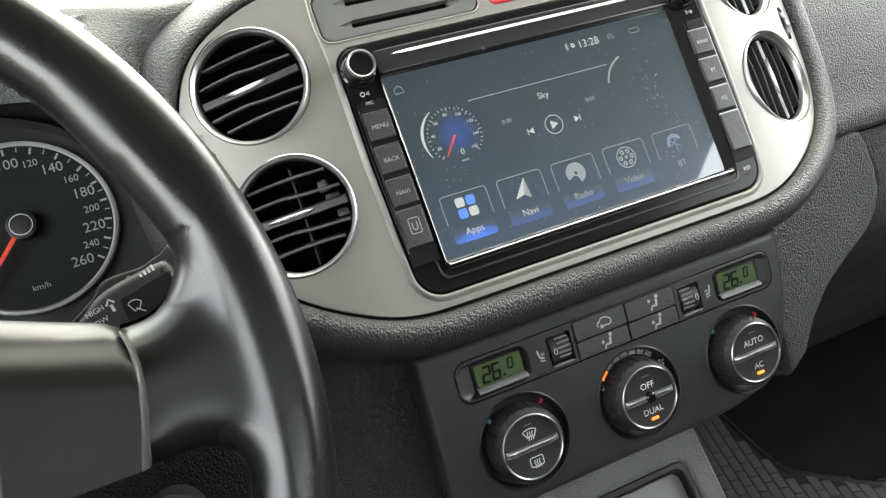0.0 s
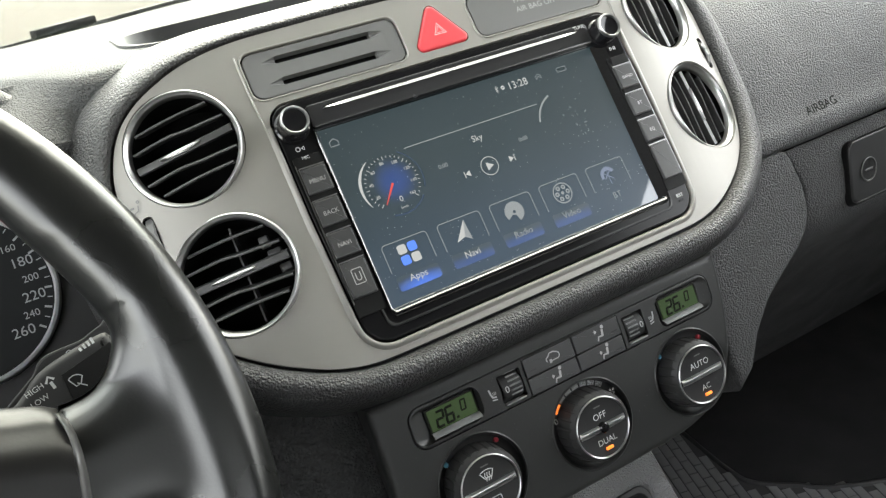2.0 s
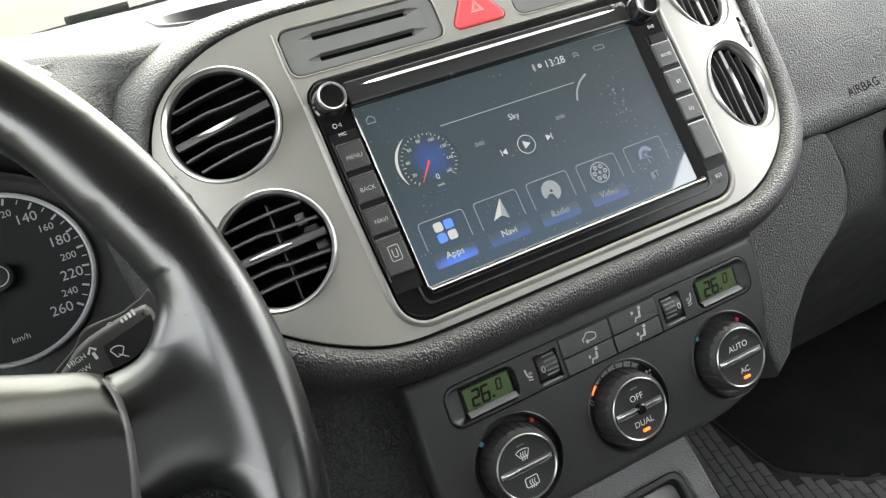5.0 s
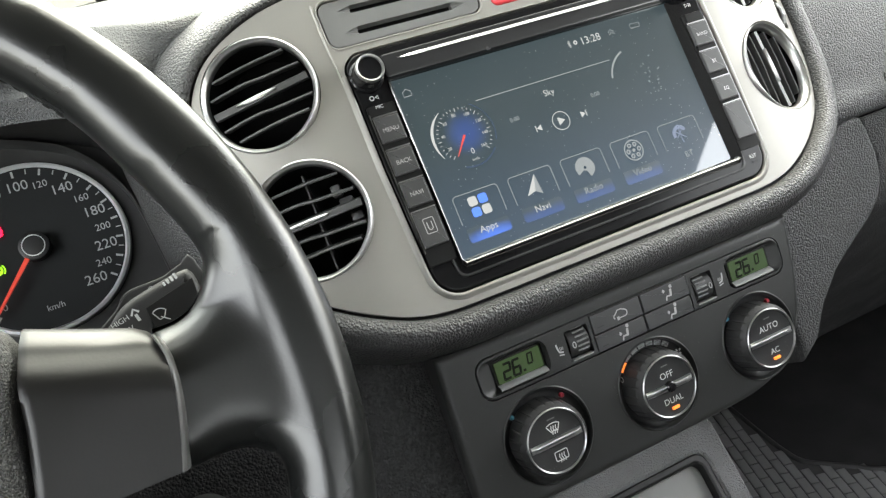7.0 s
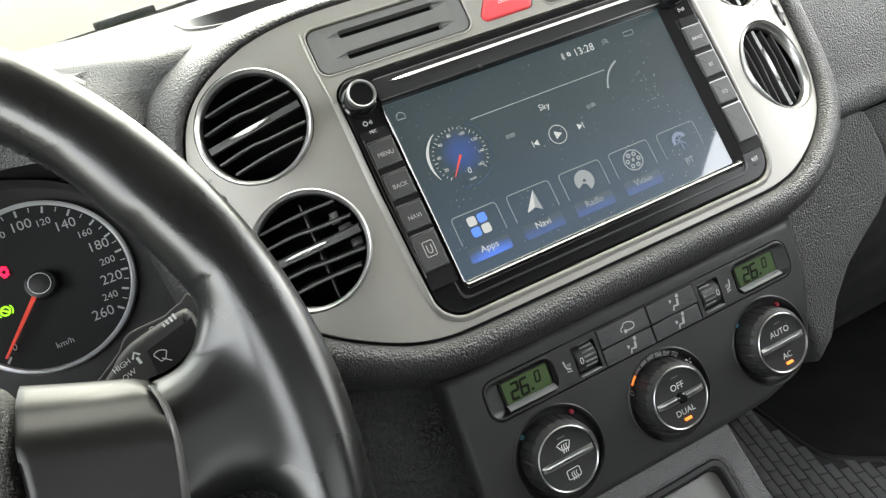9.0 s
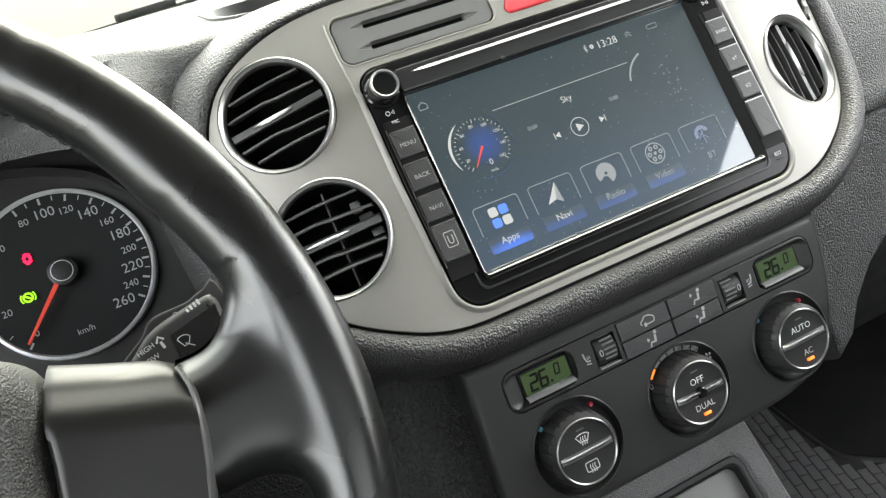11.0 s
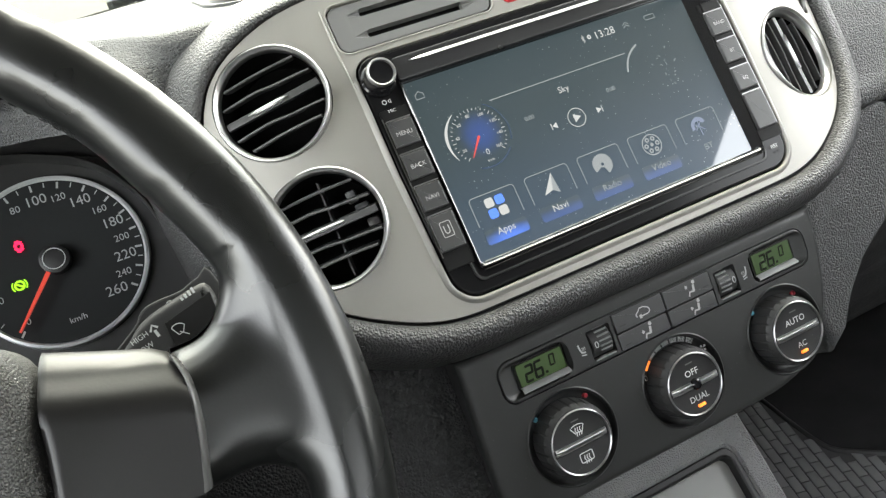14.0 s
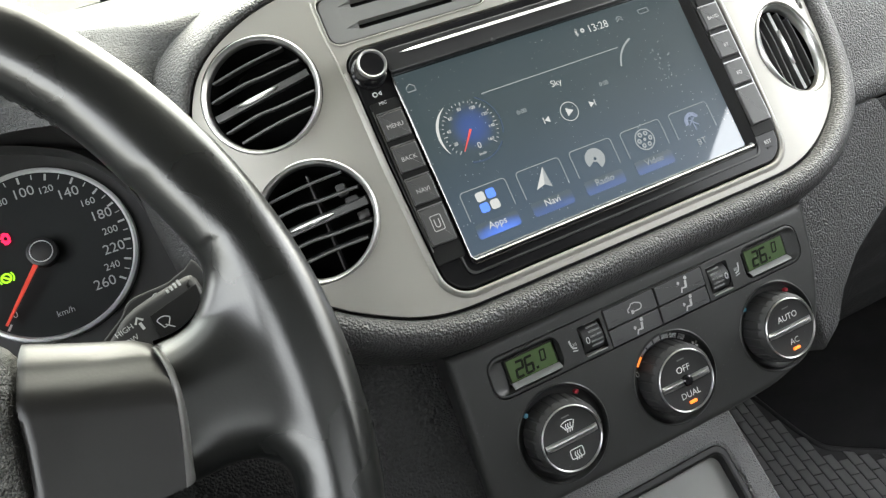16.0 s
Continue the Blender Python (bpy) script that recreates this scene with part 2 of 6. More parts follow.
def wallpaper(m, top, low, z0, z1):
    """The menu's background picture turns bluer and lighter towards its foot."""
    t = m.node_tree
    mx = t.nodes["Principled BSDF"].inputs["Emission Color"].links[0].from_node
    co, xyz, ra, two = (t.nodes.new("ShaderNode" + n) for n in ("TexCoord", "SeparateXYZ", "MapRange", "Mix"))
    two.data_type = "RGBA"
    ra.interpolation_type = "SMOOTHSTEP"
    ra.inputs["From Min"].default_value, ra.inputs["From Max"].default_value = z0, z1
    two.inputs["A"].default_value, two.inputs["B"].default_value = (*low, 1), (*top, 1)
    t.links.new(co.outputs["Object"], xyz.inputs[0])
    t.links.new(xyz.outputs["Z"], ra.inputs["Value"])
    t.links.new(ra.outputs[0], two.inputs["Factor"])
    t.links.new(two.outputs["Result"], mx.inputs["B"])


# these glows too hold some of the haze reflected in the glass
wallpaper(GLASSY, (0.015, 0.024, 0.029), (0.023, 0.037, 0.058), 0.0, 0.075)
BAR_LIT = fade(material("screen bar lit", (0.014, 0.018, 0.021), 0.34, spec=0.3, coat=1.0), IDLE, (0.04, 0.11, 0.45), (-0.0655, 0, 0.0088), (0.32, 0, 1), 0.0005, 0.0075)
BAR_DIM = fade(material("screen bar dim", (0.014, 0.018, 0.021), 0.34, spec=0.3, coat=1.0), IDLE, (0.026, 0.052, 0.15), (0, 0, 0.0088), (0.0, 0, 1), 0.0005, 0.0070)

for m in (BAR_LIT, BAR_DIM):
    m.node_tree.nodes["Principled BSDF"].inputs["Coat Roughness"].default_value = 0.03
    m.node_tree.nodes["Principled BSDF"].inputs["Coat IOR"].default_value = 1.65


def pane_glass():
    m = bpy.data.materials.new("tinted windscreen glass")
    m.use_nodes = True
    t = m.node_tree
    t.nodes.remove(t.nodes["Principled BSDF"])
    see, shine, mix = (t.nodes.new("ShaderNode" + n) for n in ("BsdfTransparent", "BsdfGlossy", "MixShader"))
    see.inputs[0].default_value = (0.76, 0.78, 0.755, 1)
    mix.inputs[0].default_value = 0.04
    shine.inputs["Roughness"].default_value = 0.02
    for a, b in ((see.outputs[0], mix.inputs[1]), (shine.outputs[0], mix.inputs[2]), (mix.outputs[0], t.nodes["Material Output"].inputs[0])):
        t.links.new(a, b)
    return m


GLASS = pane_glass()

# ---- shaping ----
UP = pose(0, 0, HEIGHT)                    # level frame at the dashboard's middle
D = UP @ pose(0, 0, 0, -LEAN, 0, 0)        # leaning frame: x right, y into the dash, z up the face


def finish(bm, name, mat, angle=35):
    me = bpy.data.meshes.new(name)
    bmesh.ops.recalc_face_normals(bm, faces=bm.faces)
    for f in bm.faces:
        f.smooth = True
    bm.to_mesh(me)
    bm.free()
    me.set_sharp_from_angle(angle=radians(angle))
    me.materials.append(mat)
    return me


def thing(name, label, category, loc=(0, 0, 0), base=None, kind="", group="", rot=(0, 0, 0)):
    ob = new(name)
    ob.empty_display_size = 0.02
    ob.matrix_world = (D if base is None else base) @ pose(*loc, *rot)
    return tagged(ob, label, category, group, kind)


def part(name, bm, mat, parent, label="", angle=35):
    ob = new(name, finish(bm, name, mat, angle))
    ob.parent = parent
    return tagged(ob, label)


def solid(name, bm, mat, label, category, base=None, loc=(0, 0, 0), kind="", group="", angle=35, rot=(0, 0, 0)):
    ob = new(name, finish(bm, name, mat, angle))
    ob.matrix_world = (D if base is None else base) @ pose(*loc, *rot)
    return tagged(ob, label, category, group, kind)


def rrect(w, h, r, n=5, cx=0.0, cz=0.0):
    """A rounded rectangle, counter-clockwise, as points (x, z)."""
    r = min(r, w / 2 - 1e-5, h / 2 - 1e-5)
    pts = []
    for sx, sz, a0 in ((1, 1, 0), (-1, 1, 90), (-1, -1, 180), (1, -1, 270)):
        for k in range(n + 1):
            a = radians(a0 + 90 * k / n)
            pts.append((cx + sx * (w / 2 - r) + r * math.cos(a), cz + sz * (h / 2 - r) + r * math.sin(a)))
    return pts


def disc(r, n=40, cx=0.0, cz=0.0, rz=None):
    return [(cx + r * math.cos(math.tau * k / n), cz + (rz or r) * math.sin(math.tau * k / n)) for k in range(n)]


def inset(pts, d):
    """The outline moved inwards by d."""
    n = len(pts)
    out = []
    for i, (x, z) in enumerate(pts):
        (xa, za), (xb, zb) = pts[i - 1], pts[(i + 1) % n]
        ta, tb = Vector((x - xa, z - za)), Vector((xb - x, zb - z))
        if ta.length > 1e-9:
            ta.normalize()
        if tb.length > 1e-9:
            tb.normalize()
        na, nb = Vector((-ta.y, ta.x)), Vector((-tb.y, tb.x))
        m = na + nb
        if m.length < 1e-6:
            m = na
        m.normalize()
        k = max(0.45, m.dot(nb if nb.length > 0 else na))
        out.append((x + m.x * d / k, z + m.y * d / k))
    return out


def add_loop(bm, pts, y):
    return [bm.verts.new((x, y(x) if callable(y) else y, z)) for x, z in pts]


def bridge(bm, a, b):
    n = len(a)
    for i in range(n):
        bm.faces.new((a[i], a[(i + 1) % n], b[(i + 1) % n], b[i]))


def plate(pts, y0, y1, bev=0.0006, bm=None, steps=2):
    """A slab with outline pts from its front y0 to its back y1, its front edge rounded."""
    bm = bm or bmesh.new()
    loops = [add_loop(bm, pts, y1)]
    for k in range(steps + 1):
        a = radians(90 * k / steps)
        loops.append(add_loop(bm, inset(pts, bev * (1 - math.cos(a))), y0 + bev * (1 - math.sin(a))))
    loops.append(add_loop(bm, inset(pts, bev * 1.35), y0))
    for a, b in zip(loops, loops[1:]):
        bridge(bm, a, b)
    bm.faces.new(loops[-1])
    bm.faces.new(loops[0][::-1])
    return bm


def frame_ring(outer, inner, y0, y1, bev=0.0005, bm=None, yin=None):
    """A frame between two outlines with as many points each."""
    bm = bm or bmesh.new()
    yin = y0 if yin is None else yin
    seq = [add_loop(bm, outer, y1), add_loop(bm, outer, y0 + bev), add_loop(bm, inset(outer, bev), y0), add_loop(bm, inset(outer, bev * 1.4), y0), add_loop(bm, inset(inner, -bev * 1.4), yin), add_loop(bm, inset(inner, -bev), yin), add_loop(bm, inner, yin + bev), add_loop(bm, inner, y1)]
    for a, b in zip(seq, seq[1:] + seq[:1]):
        bridge(bm, a, b)
    return bm


def lathe(profile, n=48, cx=0.0, cz=0.0, bm=None, closed=False):
    """A turned shape round the y axis from rows of (radius, y)."""
    bm = bm or bmesh.new()
    rows = []
    for r, y in profile:
        if r < 1e-6:
            rows.append([bm.verts.new((cx, y, cz))])
        else:
            rows.append([bm.verts.new((cx + r * math.cos(math.tau * k / n), y, cz + r * math.sin(math.tau * k / n))) for k in range(n)])
    for a, b in zip(rows, rows[1:] + (rows[:1] if closed else [])):
        if len(a) == 1 and len(b) == 1:
            continue
        for k in range(n):
            if len(a) == 1:
                bm.faces.new((a[0], b[(k + 1) % n], b[k]))
            elif len(b) == 1:
                bm.faces.new((a[k], a[(k + 1) % n], b[0]))
            else:
                bm.faces.new((a[k], a[(k + 1) % n], b[(k + 1) % n], b[k]))
    return bm


def box(x0, x1, y0, y1, z0, z1, bev=0.0, bm=None):
    bm = bm or bmesh.new()
    made = bmesh.ops.create_cube(bm, size=1)["verts"]
    for v in made:
        v.co = Vector(((x0 + x1) / 2 + v.co.x * (x1 - x0), (y0 + y1) / 2 + v.co.y * (y1 - y0), (z0 + z1) / 2 + v.co.z * (z1 - z0)))
    if bev:
        es = {e for v in made for e in v.link_edges}
        bmesh.ops.bevel(bm, geom=list(es), offset=bev, segments=2, affect="EDGES", profile=0.5)
    return bm


def stroke(path, w, y, bm=None, thick=0.0002, closed=False):
    """A flat line of width w along points (x, z), a little proud of y."""
    bm = bm or bmesh.new()
    n = len(path)
    left, right = [], []
    for i in range(n):
        a = Vector(path[i - 1] if (i or closed) else path[0])
        b = Vector(path[(i + 1) % n] if (i < n - 1 or closed) else path[-1])
        t = b - a
        t = t.normalized() if t.length > 1e-9 else Vector((1, 0))
        nn = Vector((-t.y, t.x)) * w / 2
        p = Vector(path[i])
        left.append(bm.verts.new((p.x + nn.x, y - thick, p.y + nn.y)))
        right.append(bm.verts.new((p.x - nn.x, y - thick, p.y - nn.y)))
    for i in range(n if closed else n - 1):
        j = (i + 1) % n
        bm.faces.new((left[i], left[j], right[j], right[i]))
    return bm


def arc(cx, cz, r, a0, a1, n=16):
    return [(cx + r * math.cos(radians(a0 + (a1 - a0) * k / n)), cz + r * math.sin(radians(a0 + (a1 - a0) * k / n))) for k in range(n + 1)]


def text(name, body, size, mat, parent, x, y, z, turn=0.0, shear=0.0, label="", squeeze=1.0, bold=0.0):
    """Lettering on the face, its middle at (x, z)."""
    cu = bpy.data.curves.new(name, "FONT")
    cu.body, cu.size, cu.align_x, cu.align_y, cu.shear = body, size, "CENTER", "CENTER", shear
    cu.resolution_u, cu.offset = 3, bold
    tmp = bpy.data.objects.new(name, cu)
    me = bpy.data.meshes.new_from_object(tmp)
    bpy.data.objects.remove(tmp)
    me.transform(pose(x, y, z, 90, 0, 0) @ pose(0, 0, 0, 0, 0, turn) @ Matrix.Diagonal((squeeze, 1, 1, 1)))
    me.materials.clear()
    me.materials.append(mat)
    ob = new(name, me)
    ob.parent = parent
    return tagged(ob, label)


def cut(ob, cutters):
    """Cuts holes into ob once, for good."""
    for bm in cutters:
        me = bpy.data.meshes.new("cutter")
        bmesh.ops.recalc_face_normals(bm, faces=bm.faces)
        bm.to_mesh(me)
        bm.free()
        c = new("cutter", me)
        c.matrix_world = ob.matrix_world
        if ob.parent:
            c.parent, c.matrix_world = ob.parent, ob.parent.matrix_world @ ob.matrix_basis
            c.parent = None
            c.matrix_world = ob.parent.matrix_world @ ob.matrix_basis
        mod = ob.modifiers.new("cut", "BOOLEAN")
        mod.operation, mod.object, mod.solver = "DIFFERENCE", c, "EXACT"
        bpy.context.view_layer.update()
        me2 = bpy.data.meshes.new_from_object(ob.evaluated_get(bpy.context.evaluated_depsgraph_get()))
        ob.modifiers.clear()
        ob.data = me2
        bpy.data.objects.remove(c)
    ob.data.set_sharp_from_angle(angle=radians(30))


def spline(pts, n, closed=True):
    """A smooth curve through points, n steps to each span."""
    out, m = [], len(pts)
    for i in range(m if closed else m - 1):
        p = [Vector(pts[(i + k) % m] if closed else pts[min(max(i + k, 0), m - 1)]) for k in (-1, 0, 1, 2)]
        for k in range(n):
            u = k / n
            out.append(tuple(0.5 * (2 * p[1] + (p[2] - p[0]) * u + (2 * p[0] - 5 * p[1] + 4 * p[2] - p[3]) * u * u + (3 * p[1] - p[0] - 3 * p[2] + p[3]) * u ** 3)))
    if not closed:
        out.append(tuple(pts[-1]))
    return out


def sheet(rows, bm=None):
    """A surface through rows of points."""
    bm = bm or bmesh.new()
    vs = [[bm.verts.new(p) for p in row] for row in rows]
    for a, b in zip(vs, vs[1:]):
        for i in range(len(a) - 1):
            bm.faces.new((a[i], a[i + 1], b[i + 1], b[i]))
    return bm


def thicken(bm, depth, down=(0, 0, -1)):
    """Gives an open sheet a thickness along a direction."""
    step = Vector(down) * depth
    edges = [e for e in bm.edges if e.is_boundary]
    twin = {v: bm.verts.new(v.co + step) for v in list(bm.verts)}
    for f in list(bm.faces):
        bm.faces.new([twin[v] for v in reversed(f.verts)])
    for e in edges:
        a, b = e.verts
        bm.faces.new((a, b, twin[b], twin[a]))
    return bm


# ---- outside and car shell ----
def ground():
    bm = bmesh.new()
    bmesh.ops.create_grid(bm, x_segments=8, y_segments=8, size=900)
    solid("ground", bm, PAVING, "pale boarded yard in front of the car", "ground", base=Matrix(), kind="structure")


ground()


def shell():
    """Plain cabin round the camera: roof, doors with window openings, unseen rear walls that block light, floor."""
    def wall(name, bm, mat, label, cat):
        return solid(name, bm, mat, label, cat, base=Matrix(), kind="structure")
    wall("ceiling", box(-0.70, 0.70, -2.0, 0.06, 1.62, 1.66), TRIM, "pale fabric headliner of the car roof", "ceiling")
    wall("floor", box(-0.72, 0.72, -2.1, 0.62, 0.56, 0.6285), CARPET, "black carpet on the car floor", "floor")
    for s, n in ((-1, "left"), (1, "right")):
        x0, x1 = sorted((s * 0.70, s * 0.78))
        wall("wall_" + n, box(x0, x1, -2.1, 0.75, 0.40, 1.16), DOORTRIM, "black door trim below the side windows", "door trim")
        # closed box without glass, added out of view to block light
        wall("rear_side_" + n, box(x0, x1, -2.1, -0.92, 1.16, 1.62), DOORTRIM, "unseen opaque rear side added to keep light out of the cabin", "rear side")
        bm = sheet([[(s * 0.74, 0.72, 1.08), (s * 0.70, 0.08, 1.63)], [(s * 0.76, 0.58, 1.08), (s * 0.70, -0.04, 1.63)]])
        wall("windscreen_pillar_" + n, thicken(bm, 0.04, (s, 0, 0)), TRIM, "pale trim of the windscreen pillar", "pillar")
        x0, x1 = sorted((s * 0.69, s * 0.74))
        wall("roof_rail_" + n, box(x0, x1, -2.0, 0.08, 1.566, 1.66, 0.01), TRIM, "pale roof rail above the side windows", "roof rail")
    # unseen; its height leaves only a slot for light from behind
    wall("wall_back", box(-0.78, 0.78, -2.16, -2.10, 0.40, 1.50), DOORTRIM, "unseen dark back wall, raised to keep light out of the cabin", "back wall")
    wall("wall_front", box(-0.78, 0.78, 0.62, 0.68, 0.40, 1.10), CARPET, "black bulkhead under the dashboard", "bulkhead")


shell()

# ---- dashboard ----
HALF = [(0, 0.160), (0.040, 0.160), (0.080, 0.1595), (0.110, 0.1585), (0.137, 0.1545), (0.157, 0.1475), (0.171, 0.139), (0.180, 0.128), (0.186, 0.113), (0.1875, 0.098), (0.187, 0.078), (0.184, 0.050), (0.178, 0.031), (0.169, 0.0165), (0.157, 0.0052), (0.1415, -0.0052), (0.1235, -0.0140), (0.105, -0.0184), (0.080, -0.0192), (0.045, -0.0193), (0, -0.0193)]
OUT = spline([(x, z) for x, z in HALF] + [(-x, z) for x, z in HALF[-2:0:-1]], 5)      # clockwise from the top middle


def face_y(x):
    """How deep the trim panel lies: flat in the middle, bent back at the sides."""
    return 0.0085 + 3.29 * max(0.0, abs(x) - 0.112) ** 2


dash = thing("dashboard", "black grained plastic dashboard with leathery centre bolster", "dashboard", kind="structure")


def trim_panel():
    right = [p for p in OUT if p[0] >= -1e-9]
    k = max(range(len(right)), key=lambda i: right[i][0])
    top, low = np.array(right[: k + 1]), np.array(right[k:][::-1])
    xs = [0.1874 * math.sin(math.pi / 2 * u / 40) for u in range(-40, 41)]
    bm = bmesh.new()
    front, back = [], []
    for x in xs:
        a = np.interp(abs(x), top[:, 0], top[:, 1])
        b = np.interp(abs(x), low[:, 0], low[:, 1])
        y = face_y(x)
        front.append([bm.verts.new((x, y, b + (a - b) * v)) for v in (0, 0.5, 1)])
        back.append([bm.verts.new((x, y + 0.0028, b + (a - b) * v)) for v in (0, 0.5, 1)])
    for i in range(80):
        for j in (0, 1):
            bm.faces.new((front[i][j], front[i + 1][j], front[i + 1][j + 1], front[i][j + 1]))
            bm.faces.new((back[i][j], back[i][j + 1], back[i + 1][j + 1], back[i + 1][j]))
        bm.faces.new((front[i][0], back[i][0], back[i + 1][0], front[i + 1][0]))
        bm.faces.new((front[i][2], front[i + 1][2], back[i + 1][2], back[i][2]))
    for i in (0, 80):
        for j in (0, 1):
            bm.faces.new((front[i][j], front[i][j + 1], back[i][j + 1], back[i][j]))
    ob = part("trim_panel", bm, SILVER, dash, "silver brushed-look trim panel around the screen")
    cuts = [plate(UNIT_OUT(0.0007), -0.02, 0.05, 0.0001), plate(rrect(0.088, 0.0262, 0.006, cx=-0.0665, cz=0.1376), -0.02, 0.05, 0.0001),
            plate(rrect(0.088, 0.0262, 0.006, cx=0.0665, cz=0.1376), -0.02, 0.05, 0.0001), plate(HAZ(0.0006), -0.02, 0.05, 0.0001)]
    for sx in (-1, 1):
        for z in VENT_Z:
            bm = lathe([(0, -0.03), (0.0296, -0.03), (0.0296, 0.05), (0, 0.05)], 64)
            bmesh.ops.transform(bm, matrix=pose(sx * VENT_X, face_y(VENT_X), z, 0, 0, sx * VENT_TURN), verts=bm.verts)
            cuts.append(bm)
        cuts.append(plate(rrect(0.0055, 0.022, 0.0025, cx=sx * 0.1785, cz=0.0790), -0.02, 0.08, 0.0001))
    cut(ob, cuts)
    return ob


VENT_X, VENT_Z, VENT_TURN = 0.1515, (0.1146, 0.0462), 20.0


def UNIT_OUT(grow=0.0):
    base = [(0.094, 0.1200), *arc(0.0972, 0.1095, 0.0105, 85, 0, 8), (0.1076, 0.060), (0.1058, 0.006), *arc(0.0915, 0.0018, 0.0140, 0, -90, 10)]
    full = [(x + 0.0026, z) for x, z in base] + [(-x, z) for x, z in base[::-1]]
    return inset(full[::-1], -grow)


def HAZ(grow=0.0):
    pts = []
    for cx, cz, a0 in ((0, 0.1475, 30), (-0.0125, 0.1290, 150), (0.0125, 0.1290, 270)):
        for k in range(7):
            a = radians(a0 + 120 * k / 6)
            pts.append((cx + (0.003 + grow) * math.cos(a), cz + (0.003 + grow) * math.sin(a)))
    return pts


trim_panel()


def bolster():
    """The padded leathery rim that runs round the trim panel."""
    top = [(0.0003, 0.0070), (0.0010, 0.0020), (0.0022, -0.0010), (0.005, 0.001), (0.009, 0.007), (0.0135, 0.0145), (0.019, 0.024), (0.026, 0.037), (0.034, 0.052), (0.042, 0.075)]
    low = [(0.0008, 0.0070), (0.0018, 0.0005), (0.0028, -0.0035), (0.005, -0.0070), (0.0095, -0.0078), (0.0142, -0.0050), (0.0178, 0.0015), (0.0197, 0.009), (0.0203, 0.020), (0.0205, 0.040)]
    side = [(0.0005, 0.0070), (0.0014, 0.0010), (0.0026, -0.0020), (0.006, -0.0035), (0.012, -0.002), (0.018, 0.003), (0.023, 0.011), (0.0265, 0.022), (0.029, 0.036), (0.031, 0.065)]
    wide = [(0.0005, 0.0070), (0.0014, 0.0010), (0.0026, -0.0015), (0.006, -0.0020), (0.013, 0.003), (0.020, 0.011), (0.028, 0.021), (0.036, 0.034), (0.042, 0.048), (0.046, 0.070)]
    n = len(OUT)
    rows = []
    for i, (x, z) in enumerate(OUT):
        a, b = Vector(OUT[i - 1]), Vector(OUT[(i + 1) % n])
        t = (b - a).normalized()
        out = Vector((-t.y, t.x))
        wt, wl = max(0, out.y) ** 1.5, max(0, -out.y) ** 1.5
        ws = max(0.0, 1 - wt - wl)
        row = []
        wu = max(0.0, -0.72 * out.x + 0.69 * out.y) ** 5 if x < 0 else 0.0
        for p, q, r, f in zip(top, low, side, wide):
            o, dy = ((1 - wu) * (wt * p[k] + wl * q[k] + ws * r[k]) + wu * f[k] for k in (0, 1))
            row.append((x + out.x * o, face_y(x) + dy, z + out.y * o))
        rows.append([tuple(v) for v in spline(row, 3, closed=False)])
    rows.append(rows[0])
    bm = sheet(rows)
    bmesh.ops.remove_doubles(bm, verts=bm.verts, dist=1e-6)
    # near-black strip that stands in for the shade in the joint
    gap = []
    for i, (x, z) in enumerate(OUT):
        t = (Vector(OUT[(i + 1) % n]) - Vector(OUT[i - 1])).normalized()
        gap.append([(x - t.y * o, face_y(x) + 0.0034, z + t.x * o) for o in (-0.004, 0.004)])
    part("shadow_gap", sheet(gap + gap[:1]), DARK, dash, "near-black strip painted as shade between trim panel and bolster")
    part("bolster", bm, PAD, dash, "black leathery padded rim around the trim panel", angle=60)


bolster()


def flat(wy, wz):
    """(y, z) in the leaning frame of a point given in the level frame."""
    a = radians(LEAN)
    return wy * math.cos(a) - wz * math.sin(a), wy * math.sin(a) + wz * math.cos(a)


def level_part(name, bm, mat, label="", angle=50):
    """A part of the dashboard built in the level frame."""
    bmesh.ops.transform(bm, matrix=pose(0, 0, 0, LEAN, 0, 0), verts=bm.verts)
    return part(name, bm, mat, dash, label, angle)


def seam_y(x):
    return max(0.30, 0.60 - 3.9 * x * x)


def top_z(y):
    return float(np.interp(y, (0.10, 0.13, 0.20, 0.30, 0.42, 0.55, 0.70), (0.126, 0.1295, 0.1325, 0.1285, 0.118, 0.111, 0.110)))


